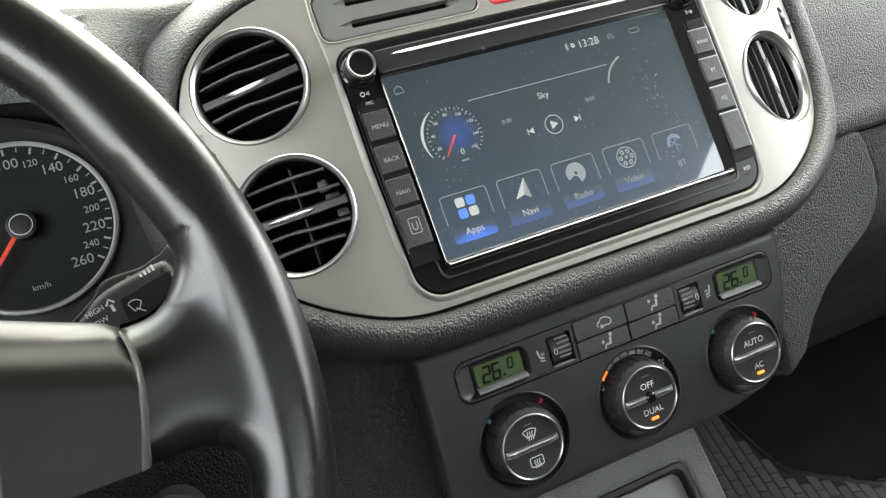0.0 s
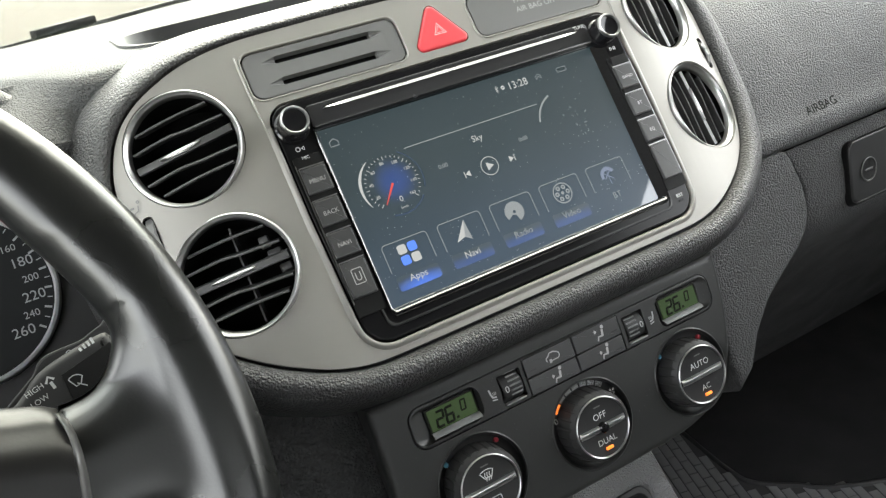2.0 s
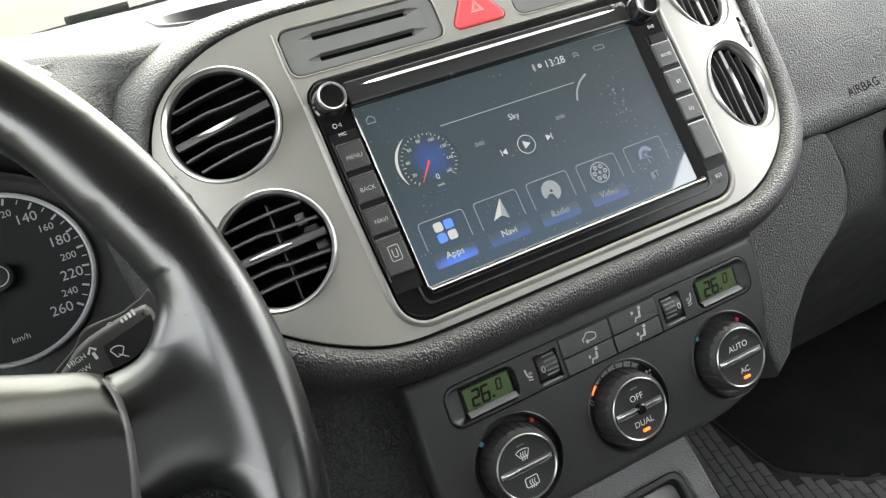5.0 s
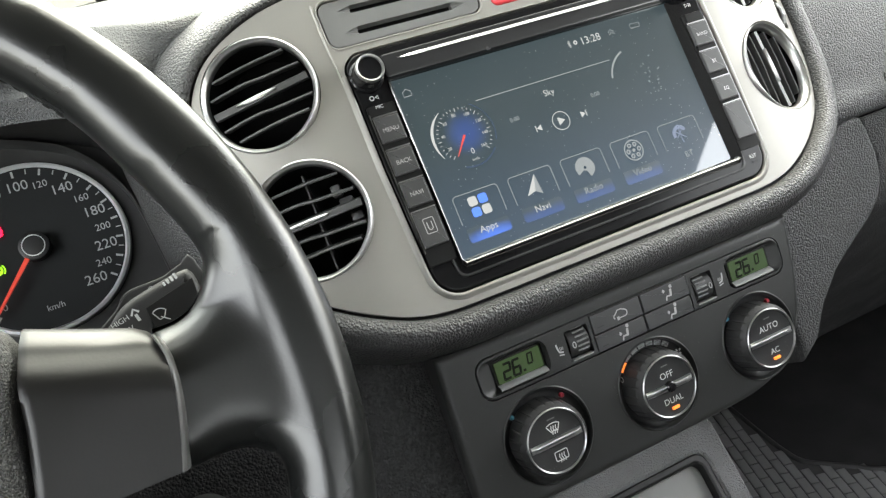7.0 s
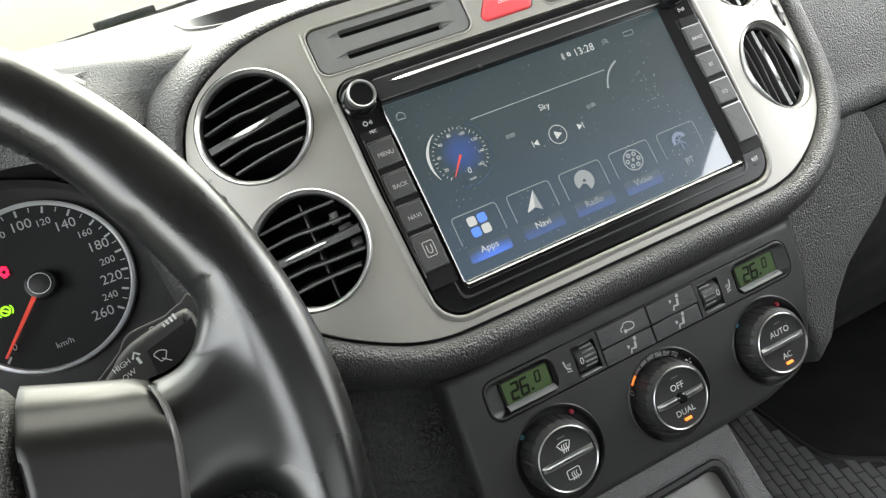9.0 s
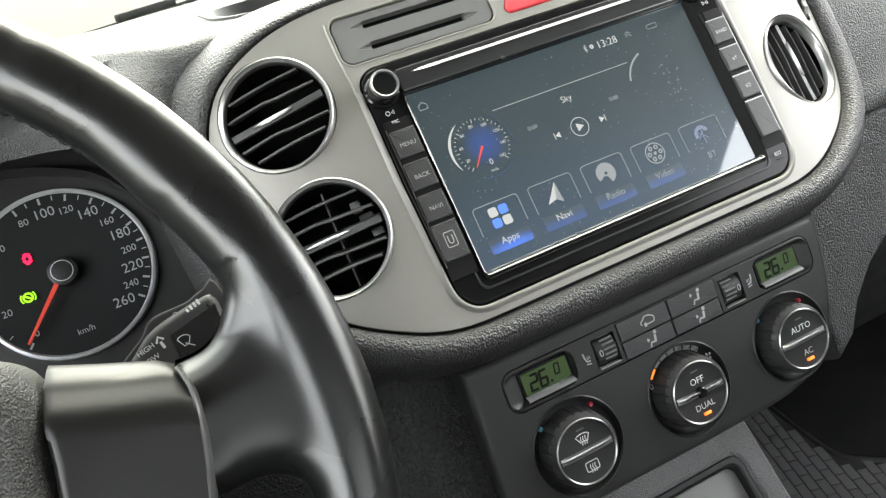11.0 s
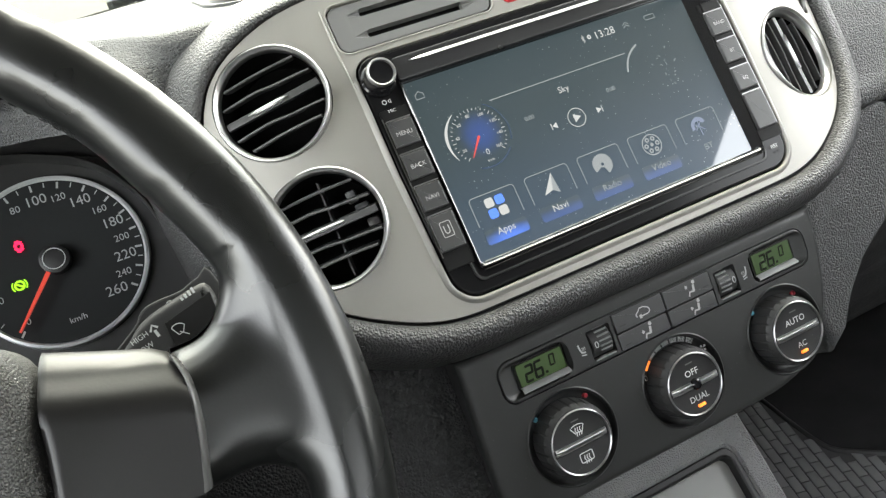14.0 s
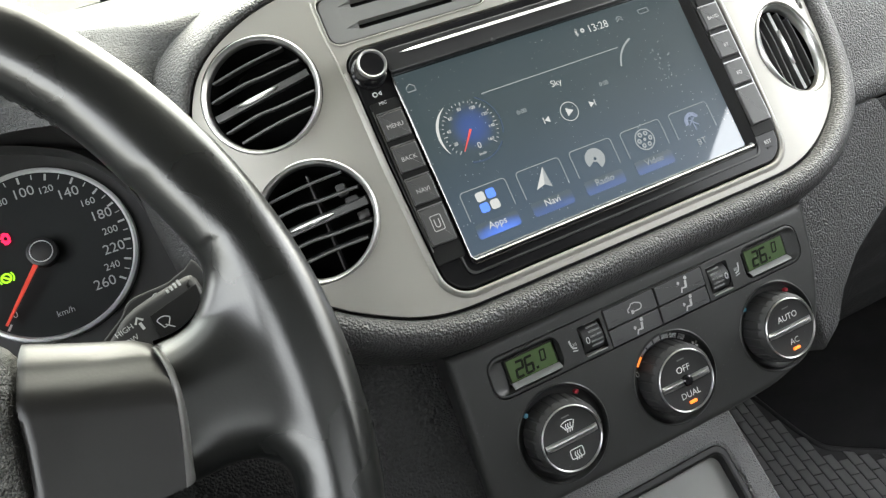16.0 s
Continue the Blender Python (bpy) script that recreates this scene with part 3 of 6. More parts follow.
def top_pad():
    xs = [-0.74 + 1.48 * i / 222 for i in range(223)]
    rows = []
    for x in xs:
        near = float(np.interp(x, (-0.60, -0.54, -0.52, -0.30, -0.28, -0.26, -0.24, -0.22, -0.205, -0.195, -0.185, 0.185, 0.205), (0.16, 0.16, 0.235, 0.235, 0.231, 0.218, 0.196, 0.168, 0.147, 0.134, 0.124, 0.124, 0.20)))
        far = seam_y(x)
        z0 = top_z(near)
        ease = min(1.0, max(0.0, (near - 0.124) / 0.05)) if -0.5 < x < 0 else 0.0
        fall = [(x, near - 0.012 - 0.080 * ease, z0 - 0.030 + 0.007 * ease), (x, near - 0.011 - 0.042 * ease, z0 - 0.014 + 0.003 * ease), (x, near - 0.008 - 0.010 * ease, z0 - 0.005 + 0.0005 * ease), (x, near - 0.004, z0 - 0.0012)]
        rows.append(fall + [(x, near + (far - near) * v / 18, top_z(near + (far - near) * v / 18)) for v in range(19)])
    ob = level_part("top_pad", thicken(sheet(rows), 0.012), TOPPAD, "grained grey-black upper dashboard pad")
    cy, w, d = 0.202, 0.30, 0.094
    c = plate(rrect(w, d, 0.030), -0.08, 0.08, 0.0001)
    bmesh.ops.transform(c, matrix=pose(0, 0, 0, LEAN, 0, 0) @ pose(0, cy, 0.13, 90, 0, 0), verts=c.verts)
    cut(ob, [c])
    bm = bmesh.new()
    o = rrect(w, d, 0.030, n=8)
    loops = [[bm.verts.new((x * fx, cy + y * fy, top_z(cy + y) + dz)) for x, y in o] for fx, fy, dz in ((1.040, 1.12, -0.001), (1.034, 1.10, 0.0012), (1.0, 1.0, 0.0008), (0.985, 0.95, -0.005), (0.955, 0.86, -0.028))]
    for p, q in zip(loops[:3], loops[1:3]):
        bridge(bm, p, q)
    level_part("tray_lip", bm, TOPPAD, "smooth lip round the tray")
    bm = bmesh.new()
    loops = [[bm.verts.new((x * fx, cy + y * fy, top_z(cy + y) + dz)) for x, y in o] for fx, fy, dz in ((1.0, 1.0, 0.0008), (0.985, 0.95, -0.005), (0.955, 0.86, -0.034))]
    for p, q in zip(loops, loops[1:]):
        bridge(bm, p, q)
    bm.faces.new(loops[-1])
    level_part("storage_tray", bm, SATIN, "dark recessed tray in the dashboard top")
    # glass border along the windscreen's foot
    rows = []
    for x in xs:
        y = seam_y(x)
        z = top_z(y)
        rows.append([(x, y + 0.0015, z - 0.008), (x, y + 0.003, z - 0.001), (x, y + 0.03, z + 0.002), (x, y + 0.060, z + 0.006)])
    cowl = [[(x, seam_y(x) + 0.004, top_z(seam_y(x)) - 0.007), (x, seam_y(x) + 0.006, top_z(seam_y(x)) - 0.05), (x, 0.66, -0.10)] for x in xs]
    level_part("cowl", thicken(sheet(cowl), 0.004), DARK, "black cowl that closes the dashboard to the bulkhead")
    glass = [[(x, seam_y(x) + 0.058 + (0.07 - seam_y(x) - 0.058) * v / 6, top_z(seam_y(x)) + 0.005 + (0.588 - top_z(seam_y(x)) - 0.005) * v / 6) for v in range(7)] for x in xs[2:-2]]
    pane = sheet(glass)
    bmesh.ops.translate(pane, vec=(0, 0, HEIGHT), verts=pane.verts)
    solid("windscreen", thicken(pane, 0.004, (0, 0, 1)), GLASS, "clear slightly green windscreen pane", "windscreen", base=Matrix(), kind="structure")
    level_part("windscreen_border", thicken(sheet(rows), 0.004), FRIT, "grey printed border of the windscreen")


top_pad()


def passenger_pad():
    prof = spline([(0.052, -0.030), (0.041, -0.022), (0.0425, -0.012), (0.050, -0.002), (0.066, 0.028), (0.092, 0.066), (0.128, 0.096), (0.172, 0.114), (0.22, 0.1215), (0.26, 0.118)], 4, closed=False)
    xs = [0.150 + 0.6 * i / 30 for i in range(31)]
    bm = sheet([[(x, y + 0.00, z) for y, z in prof] for x in xs])
    level_part("passenger_pad", thicken(bm, 0.01, (0, 1, -0.3)), DASH, "grained grey-black passenger dashboard pad")


passenger_pad()
text("airbag_lettering", "AIRBAG", 0.0090, VOID, dash, 0.2695, 0.0398, 0.0203, turn=2, squeeze=1.0, bold=0.00008, label="embossed airbag lettering, drawn flat in a near-black shade colour")


def steep(bm, y0, slope=0.49, eye=(-0.205, -0.355, -0.005)):
    """Leans the lower part of a shape away, so that it stands nearly upright in the car."""
    e = Vector(eye)
    for v in bm.verts:
        d = slope * max(0.0, -v.co.z)
        v.co = e + (v.co - e) * (1 + d / (y0 - e.y))
    return bm


def side_panels():
    """Grained panels beside and below the climate control."""
    # panel between climate control and glovebox
    pts = [(0.118, -0.036), (0.150, -0.030), (0.176, -0.020), (0.194, -0.003), (0.206, 0.002), (0.224, 0.0036), (0.2300, 0.0010), (0.2314, -0.008), (0.2302, -0.026), (0.2258, -0.040), (0.2170, -0.0520), (0.203, -0.0620), (0.184, -0.0712), (0.161, -0.0830), (0.141, -0.099), (0.126, -0.116), (0.110, -0.125)]
    part("stack_side_panel", steep(plate(pts[::-1], 0.047, 0.10, 0.004, steps=3), 0.047, 0.40), SIDE, dash, "dark grained panel beside the climate control")
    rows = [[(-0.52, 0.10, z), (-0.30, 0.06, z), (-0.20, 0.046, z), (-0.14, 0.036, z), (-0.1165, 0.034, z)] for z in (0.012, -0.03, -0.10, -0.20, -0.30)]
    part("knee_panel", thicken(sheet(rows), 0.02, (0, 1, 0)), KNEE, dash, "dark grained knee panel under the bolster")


side_panels()


def instrument_hood():
    """The arched cover over the instruments: a padded roll with a shell behind it."""
    path = spline([(-0.199, 0.126), (-0.2015, 0.148), (-0.209, 0.166), (-0.224, 0.178), (-0.260, 0.191), (-0.310, 0.198), (-0.365, 0.200), (-0.430, 0.196), (-0.485, 0.181), (-0.520, 0.147), (-0.530, 0.085)], 5, closed=False)
    rows, shell, inner = [], [], []
    for i, (x, z) in enumerate(path):
        a, b = Vector(path[max(i - 1, 0)]), Vector(path[min(i + 1, len(path) - 1)])
        t = (b - a).normalized()
        out = Vector((t.y, -t.x))
        if out.y < 0 and x > -0.5:
            out = -out
        r = 0.0095 if x < -0.22 else 0.0075
        rows.append([(x + out.x * r * math.cos(q), 0.058 - r * 1.2 * math.sin(q), z + out.y * r * math.cos(q)) for q in [math.pi * (-0.25 + 1.5 * k / 14) for k in range(15)]])
        back = [flat(0.150, 0.1285), flat(0.25, 0.1275)]
        low = max(0.0, 0.165 - z)
        shell.append([(x + out.x * r * 0.8, 0.060, z + out.y * r * 0.8)] + [(x + out.x * r, y, q - low) for y, q in back])
        inner.append([(x - out.x * r * 0.9, 0.060, z - out.y * r * 0.9), (x - out.x * r * 1.4, 0.11, z - out.y * r * 1.4), (x + (-0.365 - x) * 0.14, 0.17, z + (0.11 - z) * 0.14)])
    part("instrument_hood", sheet(rows), DASH, dash, "padded grained roll of the instrument hood", angle=70)
    part("hood_shell", sheet(shell), DASH, dash, "grained cover behind the hood's roll", angle=70)
    part("hood_lining", sheet(inner), LINING, dash, "dark inside of the instrument hood", angle=70)


instrument_hood()

# ---- air vents ----
def vent():
    v = thing("air_vent", "round black air vent with satin chrome ring", "air vent", group="round air vents")
    part("ring", lathe([(0.0294, 0.004), (0.0294, 0.0000), (0.0291, -0.0007), (0.0286, -0.0009), (0.0272, 0.0004), (0.0268, 0.0016), (0.0265, 0.0060), (0.0263, 0.0110)], 72), CHROME, v, "satin chrome ring", angle=50)
    # the barrel's near-black stands in for the shade behind the slats
    part("barrel", lathe([(0.0263, 0.004), (0.0260, 0.030), (0, 0.030)], 56), VOID, v, "inner barrel coloured near-black for the shade in its depth")
    r = 0.0257
    for k, o in enumerate((-0.0168, -0.0086, 0.0, 0.0085, 0.0165)):
        half = math.sqrt(r * r - o * o) - 0.0004
        bm = bmesh.new()
        rows = []
        n = 14
        for i in range(n + 1):
            u = -half + 2 * half * i / n
            bow = 0.0012 * math.cos(math.pi * u / (2 * r)) if k != 2 else 0
            dip = 0.0013 / (1 + math.exp(-u / 0.002)) if k in (1, 3) else 0
            w = o + bow - dip
            sec = [(0.0026, 0.0000), (0.0029, 0.0006), (0.006, 0.0008), (0.0145, 0.0005), (0.0145, -0.0005), (0.006, -0.0008), (0.0029, -0.0006)]
            rows.append([bm.verts.new((u, y, w + t * (2.8 if k == 2 else 1.0) + (y - 0.003) * 0.25)) for y, t in sec])
        for a, b in zip(rows, rows[1:]):
            bridge(bm, a, b)
        bm.faces.new(rows[0]); bm.faces.new(rows[-1][::-1])
        sl = part("slat", bm, SLAT, v)
        if k == 2:
            bm = bmesh.new()
            rows = []
            for i in range(13):
                u = -0.0132 + 0.0220 * i / 12
                t = 0.0014 * math.sqrt(max(0.0, 1 - ((u + 0.0022) / 0.0115) ** 2))
                rows.append([bm.verts.new((u, y, z)) for y, z in ((0.0034, t + 0.0002), (0.0018, t * 0.7 + 0.0002), (0.0014, 0.0002), (0.0018, 0.0002 - t * 0.7), (0.0034, 0.0002 - t))])
            for a, b in zip(rows, rows[1:]):
                for i in range(4):
                    bm.faces.new((a[i], a[i + 1], b[i + 1], b[i]))
            part("slat_strip", bm, CHROME, sl, "bright chrome strip on the middle slat")
    return v


one = vent()
for sx in (-1, 1):
    for z in VENT_Z:
        m = D @ pose(sx * VENT_X + (0.0012 if sx < 0 and z < 0.08 else 0), face_y(VENT_X) + (0.0026 if sx > 0 else 0.0002), z + (0.0008 if sx < 0 and z < 0.08 else 0), 0, 0, 17.5 if sx > 0 else -VENT_TURN) @ pose(0, 0, 0, 0, (88 if sx > 0 else -4 if z > 0.08 else 0), 0)
        if one:
            one.matrix_world = m
            first, one = one, None
        else:
            v = copy_thing(first, m @ Matrix.Diagonal((1.03, 1.0, 1.03, 1.0)) if sx < 0 else m)
            if sx < 0:
                for x0, x1, z0, z1 in ((0.0115, 0.0165, 0.0095, 0.0155), (0.0135, 0.0205, 0.0018, 0.0078), (0.0165, 0.0225, -0.0050, -0.0008)):
                    part("mechanism", box(x0, x1, 0.0185, 0.0225, z0, z1, 0.0008), SLOTGREY, v, "grey linkage behind the slats")
                part("vane", box(0.0012, 0.0020, 0.013, 0.022, -0.0245, 0.0245), SLAT, v)


def thumbwheel(sx):
    w = thing("vent_thumbwheel", "ribbed black thumbwheel beside the air vents", "thumbwheel", loc=(sx * 0.1785, face_y(0.1785), 0.0790), group="vent thumbwheels", rot=(0, 0, sx * 22))
    bm = bmesh.new()
    n, rows = 36, []
    for k in range(n):
        a = math.tau * k / n
        r = 0.0127 + (0.0003 if k % 2 else -0.0003)
        rows.append([bm.verts.new((x, 0.0105 - (r - e) * math.cos(a), (r - e) * math.sin(a))) for x, e in ((-0.0024, 0.0008), (-0.0018, 0), (0.0018, 0), (0.0024, 0.0008))])
    rows.append(rows[0])
    for a, b in zip(rows, rows[1:]):
        for i in range(3):
            bm.faces.new((a[i], a[i + 1], b[i + 1], b[i]))
    part("wheel", bm, SLOTGREY, w, "grey ribbed wheel", angle=25)
    part("housing", plate(rrect(0.0056, 0.0222, 0.0025), 0.004, 0.012, 0.0002), DARK, w)
    bm = stroke(arc(-0.0010, 0.0195, 0.0006, 0, 360, 10), 0.0006, -0.0005)
    stroke([(-0.0014, 0.0178), (-0.0020, 0.0152), (-0.0042, 0.0144), (-0.0047, 0.0126)], 0.0006, -0.0005, bm)
    stroke([(-0.0058, 0.0172), (-0.0036, 0.0172)], 0.0010, -0.0005, bm)
    part("airflow_symbol", bm, SLOTGREY, w, "dark airflow symbol")


for sx in (-1, 1):
    thumbwheel(sx)


# ---- upper row of the trim panel ----
def slot_panel():
    p = thing("slot_panel", "grey plastic panel with two dark card slots", "slot panel", loc=(-0.0665, 0.0085, 0.1376))
    body = part("body", plate(rrect(0.0865, 0.0247, 0.0055), 0.0004, 0.006, 0.0006), SLOTGREY, p)
    part("gap", plate(rrect(0.090, 0.028, 0.006), 0.0055, 0.009, 0.0002), DARK, p)
    part("edge", frame_ring(rrect(0.0902, 0.0284, 0.0068), rrect(0.0879, 0.0261, 0.0058), -0.0005, 0.0020, 0.0005), SILVER, p, "rounded silver edge of the opening")
    cuts = []
    for z in (0.0062, -0.0057):
        cuts.append(plate(rrect(0.054, 0.0042, 0.0004, cx=0.001, cz=z), -0.01, 0.0054, 0.0001))
        for s in (-1, 1):
            bm = bmesh.new()
            o = [bm.verts.new(v) for v in ((0.001 + s * 0.0268, -0.001, z - 0.0028), (0.001 + s * 0.0268, -0.001, z + 0.0028), (0.001 + s * 0.0372, -0.001, z + 0.0005), (0.001 + s * 0.0372, -0.001, z - 0.0005))]
            i = [bm.verts.new(v) for v in ((0.001 + s * 0.0268, 0.0024, z - 0.0010), (0.001 + s * 0.0268, 0.0024, z + 0.0010), (0.001 + s * 0.0350, 0.0003, z + 0.0002), (0.001 + s * 0.0350, 0.0003, z - 0.0002))]
            bridge(bm, o, i)
            bm.faces.new(o[::-1]); bm.faces.new(i)
            cuts.append(bm)
    cut(body, cuts)
    for z in (0.0062, -0.0057):
        # near-black floor of the slots, painted as shade
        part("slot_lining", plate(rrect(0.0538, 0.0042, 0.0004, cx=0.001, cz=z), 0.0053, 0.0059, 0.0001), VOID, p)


slot_panel()


def airbag_panel():
    p = thing("airbag_indicator", "grey plastic panel with passenger airbag lettering", "indicator panel", loc=(0.0665, 0.0085, 0.1376))
    part("body", plate(rrect(0.0865, 0.0247, 0.0055), 0.0004, 0.006, 0.0006), SLOTGREY, p)
    part("gap", plate(rrect(0.090, 0.028, 0.006), 0.0055, 0.009, 0.0002), DARK, p)
    part("edge", frame_ring(rrect(0.0902, 0.0284, 0.0068), rrect(0.0879, 0.0261, 0.0058), -0.0005, 0.0020, 0.0005), SILVER, p, "rounded silver edge of the opening")
    text("lettering", "PASSENGER", 0.0048, GREYPRINT, p, -0.0015, 0.0002, 0.0035)
    text("lettering", "AIR BAG OFF", 0.0048, GREYPRINT, p, -0.0005, 0.0002, -0.0025)


airbag_panel()


def hazard():
    h = thing("hazard_switch", "red triangular hazard warning switch", "switch", loc=(0, 0.0085, 0))
    part("button", plate(HAZ(), -0.0012, 0.006, 0.0014, steps=3), RED, h)
    part("gap", plate(HAZ(0.0015), 0.0055, 0.009, 0.0002), DARK, h)
    bm = bmesh.new()
    for r, w in ((0.0042, 0.0005), (0.0025, 0.0004)):
        tri = [(r * math.cos(radians(a)), 0.1352 + r * math.sin(radians(a))) for a in (90, 210, 330)]
        stroke(tri, w, -0.0012, bm, closed=True)
    part("symbol", bm, WHITE, h, "white triangle symbol")


hazard()


def crease():
    """The raised lip of the trim panel that rounds in towards the head unit."""
    ring = UNIT_OUT(0.0001)
    n = len(ring)
    start = min(range(n), key=lambda i: abs(ring[i][1] - 0.1095) + (10 if ring[i][0] > 0 else 0))
    path = [ring[(start + k) % n] for k in range(n)]
    if path[3][1] > path[0][1]:
        path = [path[0]] + path[:0:-1]
    path = [p for p in path if p[1] < 0.1105]
    fine = []
    for p, q in zip(path, path[1:]):
        steps = max(1, int((Vector(q) - Vector(p)).length / 0.004))
        fine += [tuple(Vector(p).lerp(Vector(q), k / steps)) for k in range(steps)]
    fine.append(path[-1])
    rows = []
    for i, (x, z) in enumerate(fine):
        a, b = Vector(fine[max(i - 1, 0)]), Vector(fine[min(i + 1, len(fine) - 1)])
        t = (b - a).normalized()
        o = Vector((t.y, -t.x))
        rows.append([(x + o.x * d, y, z + o.y * d) for d, y in ((0.0042, 0.0088), (0.0032, 0.0081), (0.0022, 0.0073), (0.0014, 0.0070), (0.0008, 0.0073), (0.0004, 0.0080), (0.0002, 0.0092), (0.0001, 0.0110))])
    part("raised_edge", sheet(rows), SILVER, dash, "bright raised edge of the trim panel", angle=70)
    for s, dx in ((-1, 0.0), (1, 0.0024)):
        line = spline([(s * x + dx, z) for x, z in ((0.1122, 0.1500), (0.1124, 0.138), (0.1120, 0.124), (0.1110, 0.110), (0.1100, 0.096), (0.1090, 0.080))], 4, closed=False)
        part("crease", sheet([[(x + o, y, z) for o, y in ((-0.0009, 0.0090), (-0.0004, 0.0080), (0.0, 0.0077), (0.0004, 0.0080), (0.0009, 0.0090))] for x, z in line]), SILVER, dash, "fine crease in the trim panel", angle=70)


crease()


# ---- head unit ----
def head_unit():
    u = thing("head_unit", "black car head unit with lit touchscreen and side keys", "head unit")
    body = part("body", plate(UNIT_OUT(-0.0004), 0.0078, 0.030, 0.0012, steps=3), FRONT, u, "semi-gloss black front of the head unit")
    scr = [(-0.0885, 0.1018), (-0.0885, 0.0005), (-0.087, -0.0010), (0.0900, -0.0010), (0.0925, 0.0005), (0.0965, 0.1018)]
    cut(body, [plate(scr, -0.02, 0.0165, 0.0001)])
    part("display", plate([(-0.0884, 0.1016), (-0.0884, 0.0008), (0.0905, 0.0008), (0.0905, 0.1016)], 0.0105, 0.0164, 0.0001), GLASSY, u, "dark blue-grey touchscreen showing a home menu")
    # chamfered inner frame
    bm = bmesh.new()
    so = [(-0.0890, 0.1022), (-0.0890, 0.0006), (-0.0872, -0.0016), (0.0895, -0.0016), (0.0922, 0.0020), (0.0965, 0.1022)]
    si = [(-0.0873, 0.1010), (-0.0868, 0.0034), (-0.0858, 0.0026), (0.0866, 0.0026), (0.0876, 0.0034), (0.0884, 0.1010)]
    a, b, c = add_loop(bm, so, 0.0066), add_loop(bm, inset(so, 0.0005), 0.0060), add_loop(bm, si, 0.0104)
    for p, q in ((a, b), (b, c)):
        for i in range(5):
            bm.faces.new((p[i], p[i + 1], q[i + 1], q[i]))
    part("bezel", bm, BEZEL, u, "gloss black sloping bezel")
    rows = []
    for x, z, ox, oz in ((-0.0889, 0.1000, -1, 0), (-0.0884, 0.0030, -1, -0.2), (-0.0868, 0.0006, -0.3, -1), (0.0890, 0.0006, 0.3, -1), (0.0904, 0.0014, 1, -1)):
        rows.append([(x + ox * o, y, z + oz * o) for o, y in ((0.0008, 0.0074), (0.0006, 0.0060), (0.0002, 0.0056), (-0.0006, 0.0062), (-0.0012, 0.0078), (-0.0016, 0.0098))])
    part("screen_frame", sheet(rows), FRAMECHROME, u, "thin bright frame around the screen")
    rim = [(-0.0935, 0.0120), (-0.0925, 0.0000), *arc(-0.0875, -0.0008, 0.0050, 180, 270, 6), *arc(0.0880, -0.0008, 0.0050, 270, 360, 6), (0.0938, 0.0080)]
    bm = bmesh.new()
    loops = [add_loop(bm, [(x * f, z + dz) for x, z in rim], y) for f, dz, y in ((1.004, -0.0004, 0.0079), (1.003, -0.0003, 0.0073), (1.0, 0.0, 0.0071), (0.992, 0.0009, 0.0072))]
    for p, q in zip(loops, loops[1:]):
        for i in range(len(p) - 1):
            bm.faces.new((p[i], p[i + 1], q[i + 1], q[i]))
    part("bezel_edge", bm, SATIN, u, "fine raised edge round the bezel")
    # top rail with a bright strip
    part("top_rail", plate(rrect(0.178, 0.0125, 0.002, cz=0.1085), 0.0050, 0.0080, 0.0010), RAIL, u)
    bm = bmesh.new()
    top, bot = [], []
    for i in range(31):
        x = -0.0805 + 0.161 * i / 30
        t = 0.0008 * min(1, (1 - abs(x) / 0.0806) * 9)
        top.append(bm.verts.new((x, 0.0047, 0.1108 + t)))
        bot.append(bm.verts.new((x, 0.0042, 0.1108 - t)))
    for i in range(30):
        bm.faces.new((top[i], top[i + 1], bot[i + 1], bot[i]))
    part("strip", bm, RAILSTRIP, u, "bright chrome strip above the screen")
    # knobs
    for s in (-1, 1):
        kx, kk = s * 0.0980 - 0.0010, 0.1062
        k = part("knob", lathe([(0.0090, 0.0085), (0.0088, 0.0055), (0.0079, 0.0048), (0.0076, 0.0000), (0.0073, -0.0034), (0.0070, -0.0040)], 48, kx, kk), GLOSS, u, "black rotary knob")
        part("knob_ring", lathe([(0.0075, -0.0030), (0.0073, -0.0044), (0.0069, -0.0049), (0.0062, -0.0046), (0.0059, -0.0034)], 48, kx, kk), STRIP, k, "polished chrome ring")
        part("knob_cap", lathe([(0.0060, -0.0036), (0.0045, -0.0031), (0, -0.0028)], 40, kx, kk), GLOSS, k)
    text("tune_lettering", "TUNE", 0.0030, WHITE, u, 0.0835, 0.0048, 0.1130)
    # key columns
    keys = [(0.0838, 0.0697), (0.0662, 0.0523), (0.0488, 0.0351), (0.0328, 0.0135)]
    for s, names in ((-1, ("MENU", "BACK", "NAVI", "")), (1, ("BAND", "BT", "EQ", ""))):
        xo = s * 0.0978 if s < 0 else 0.1002
        part("key_column", plate(rrect(0.0150, 0.086, 0.001, cx=xo, cz=0.0475), 0.0066, 0.0080, 0.0003), DARK, u)
        for (z1, z0), word in zip(keys[:3] + ([(0.0326, 0.0135)] if s < 0 else [(0.0328, 0.0108)]), names):
            zc = (z0 + z1) / 2
            k = part("key", plate(rrect(0.0132, z1 - z0 - 0.0004, 0.0008, cx=xo, cz=zc), 0.0048, 0.0075, 0.0007), GREYKEY, u, "dark grey push key")
            bm = stroke([(xo - 0.0066, z1 + 0.0004), (xo + 0.0066, z1 + 0.0004)], 0.0007, 0.0056)
            stroke([(xo + s * 0.0067, z1 + 0.0004), (xo + s * 0.0067, z0 + 0.0006)], 0.0006, 0.0056, bm)
            part("key_edge", bm, STRIP, k, "bright edge line")
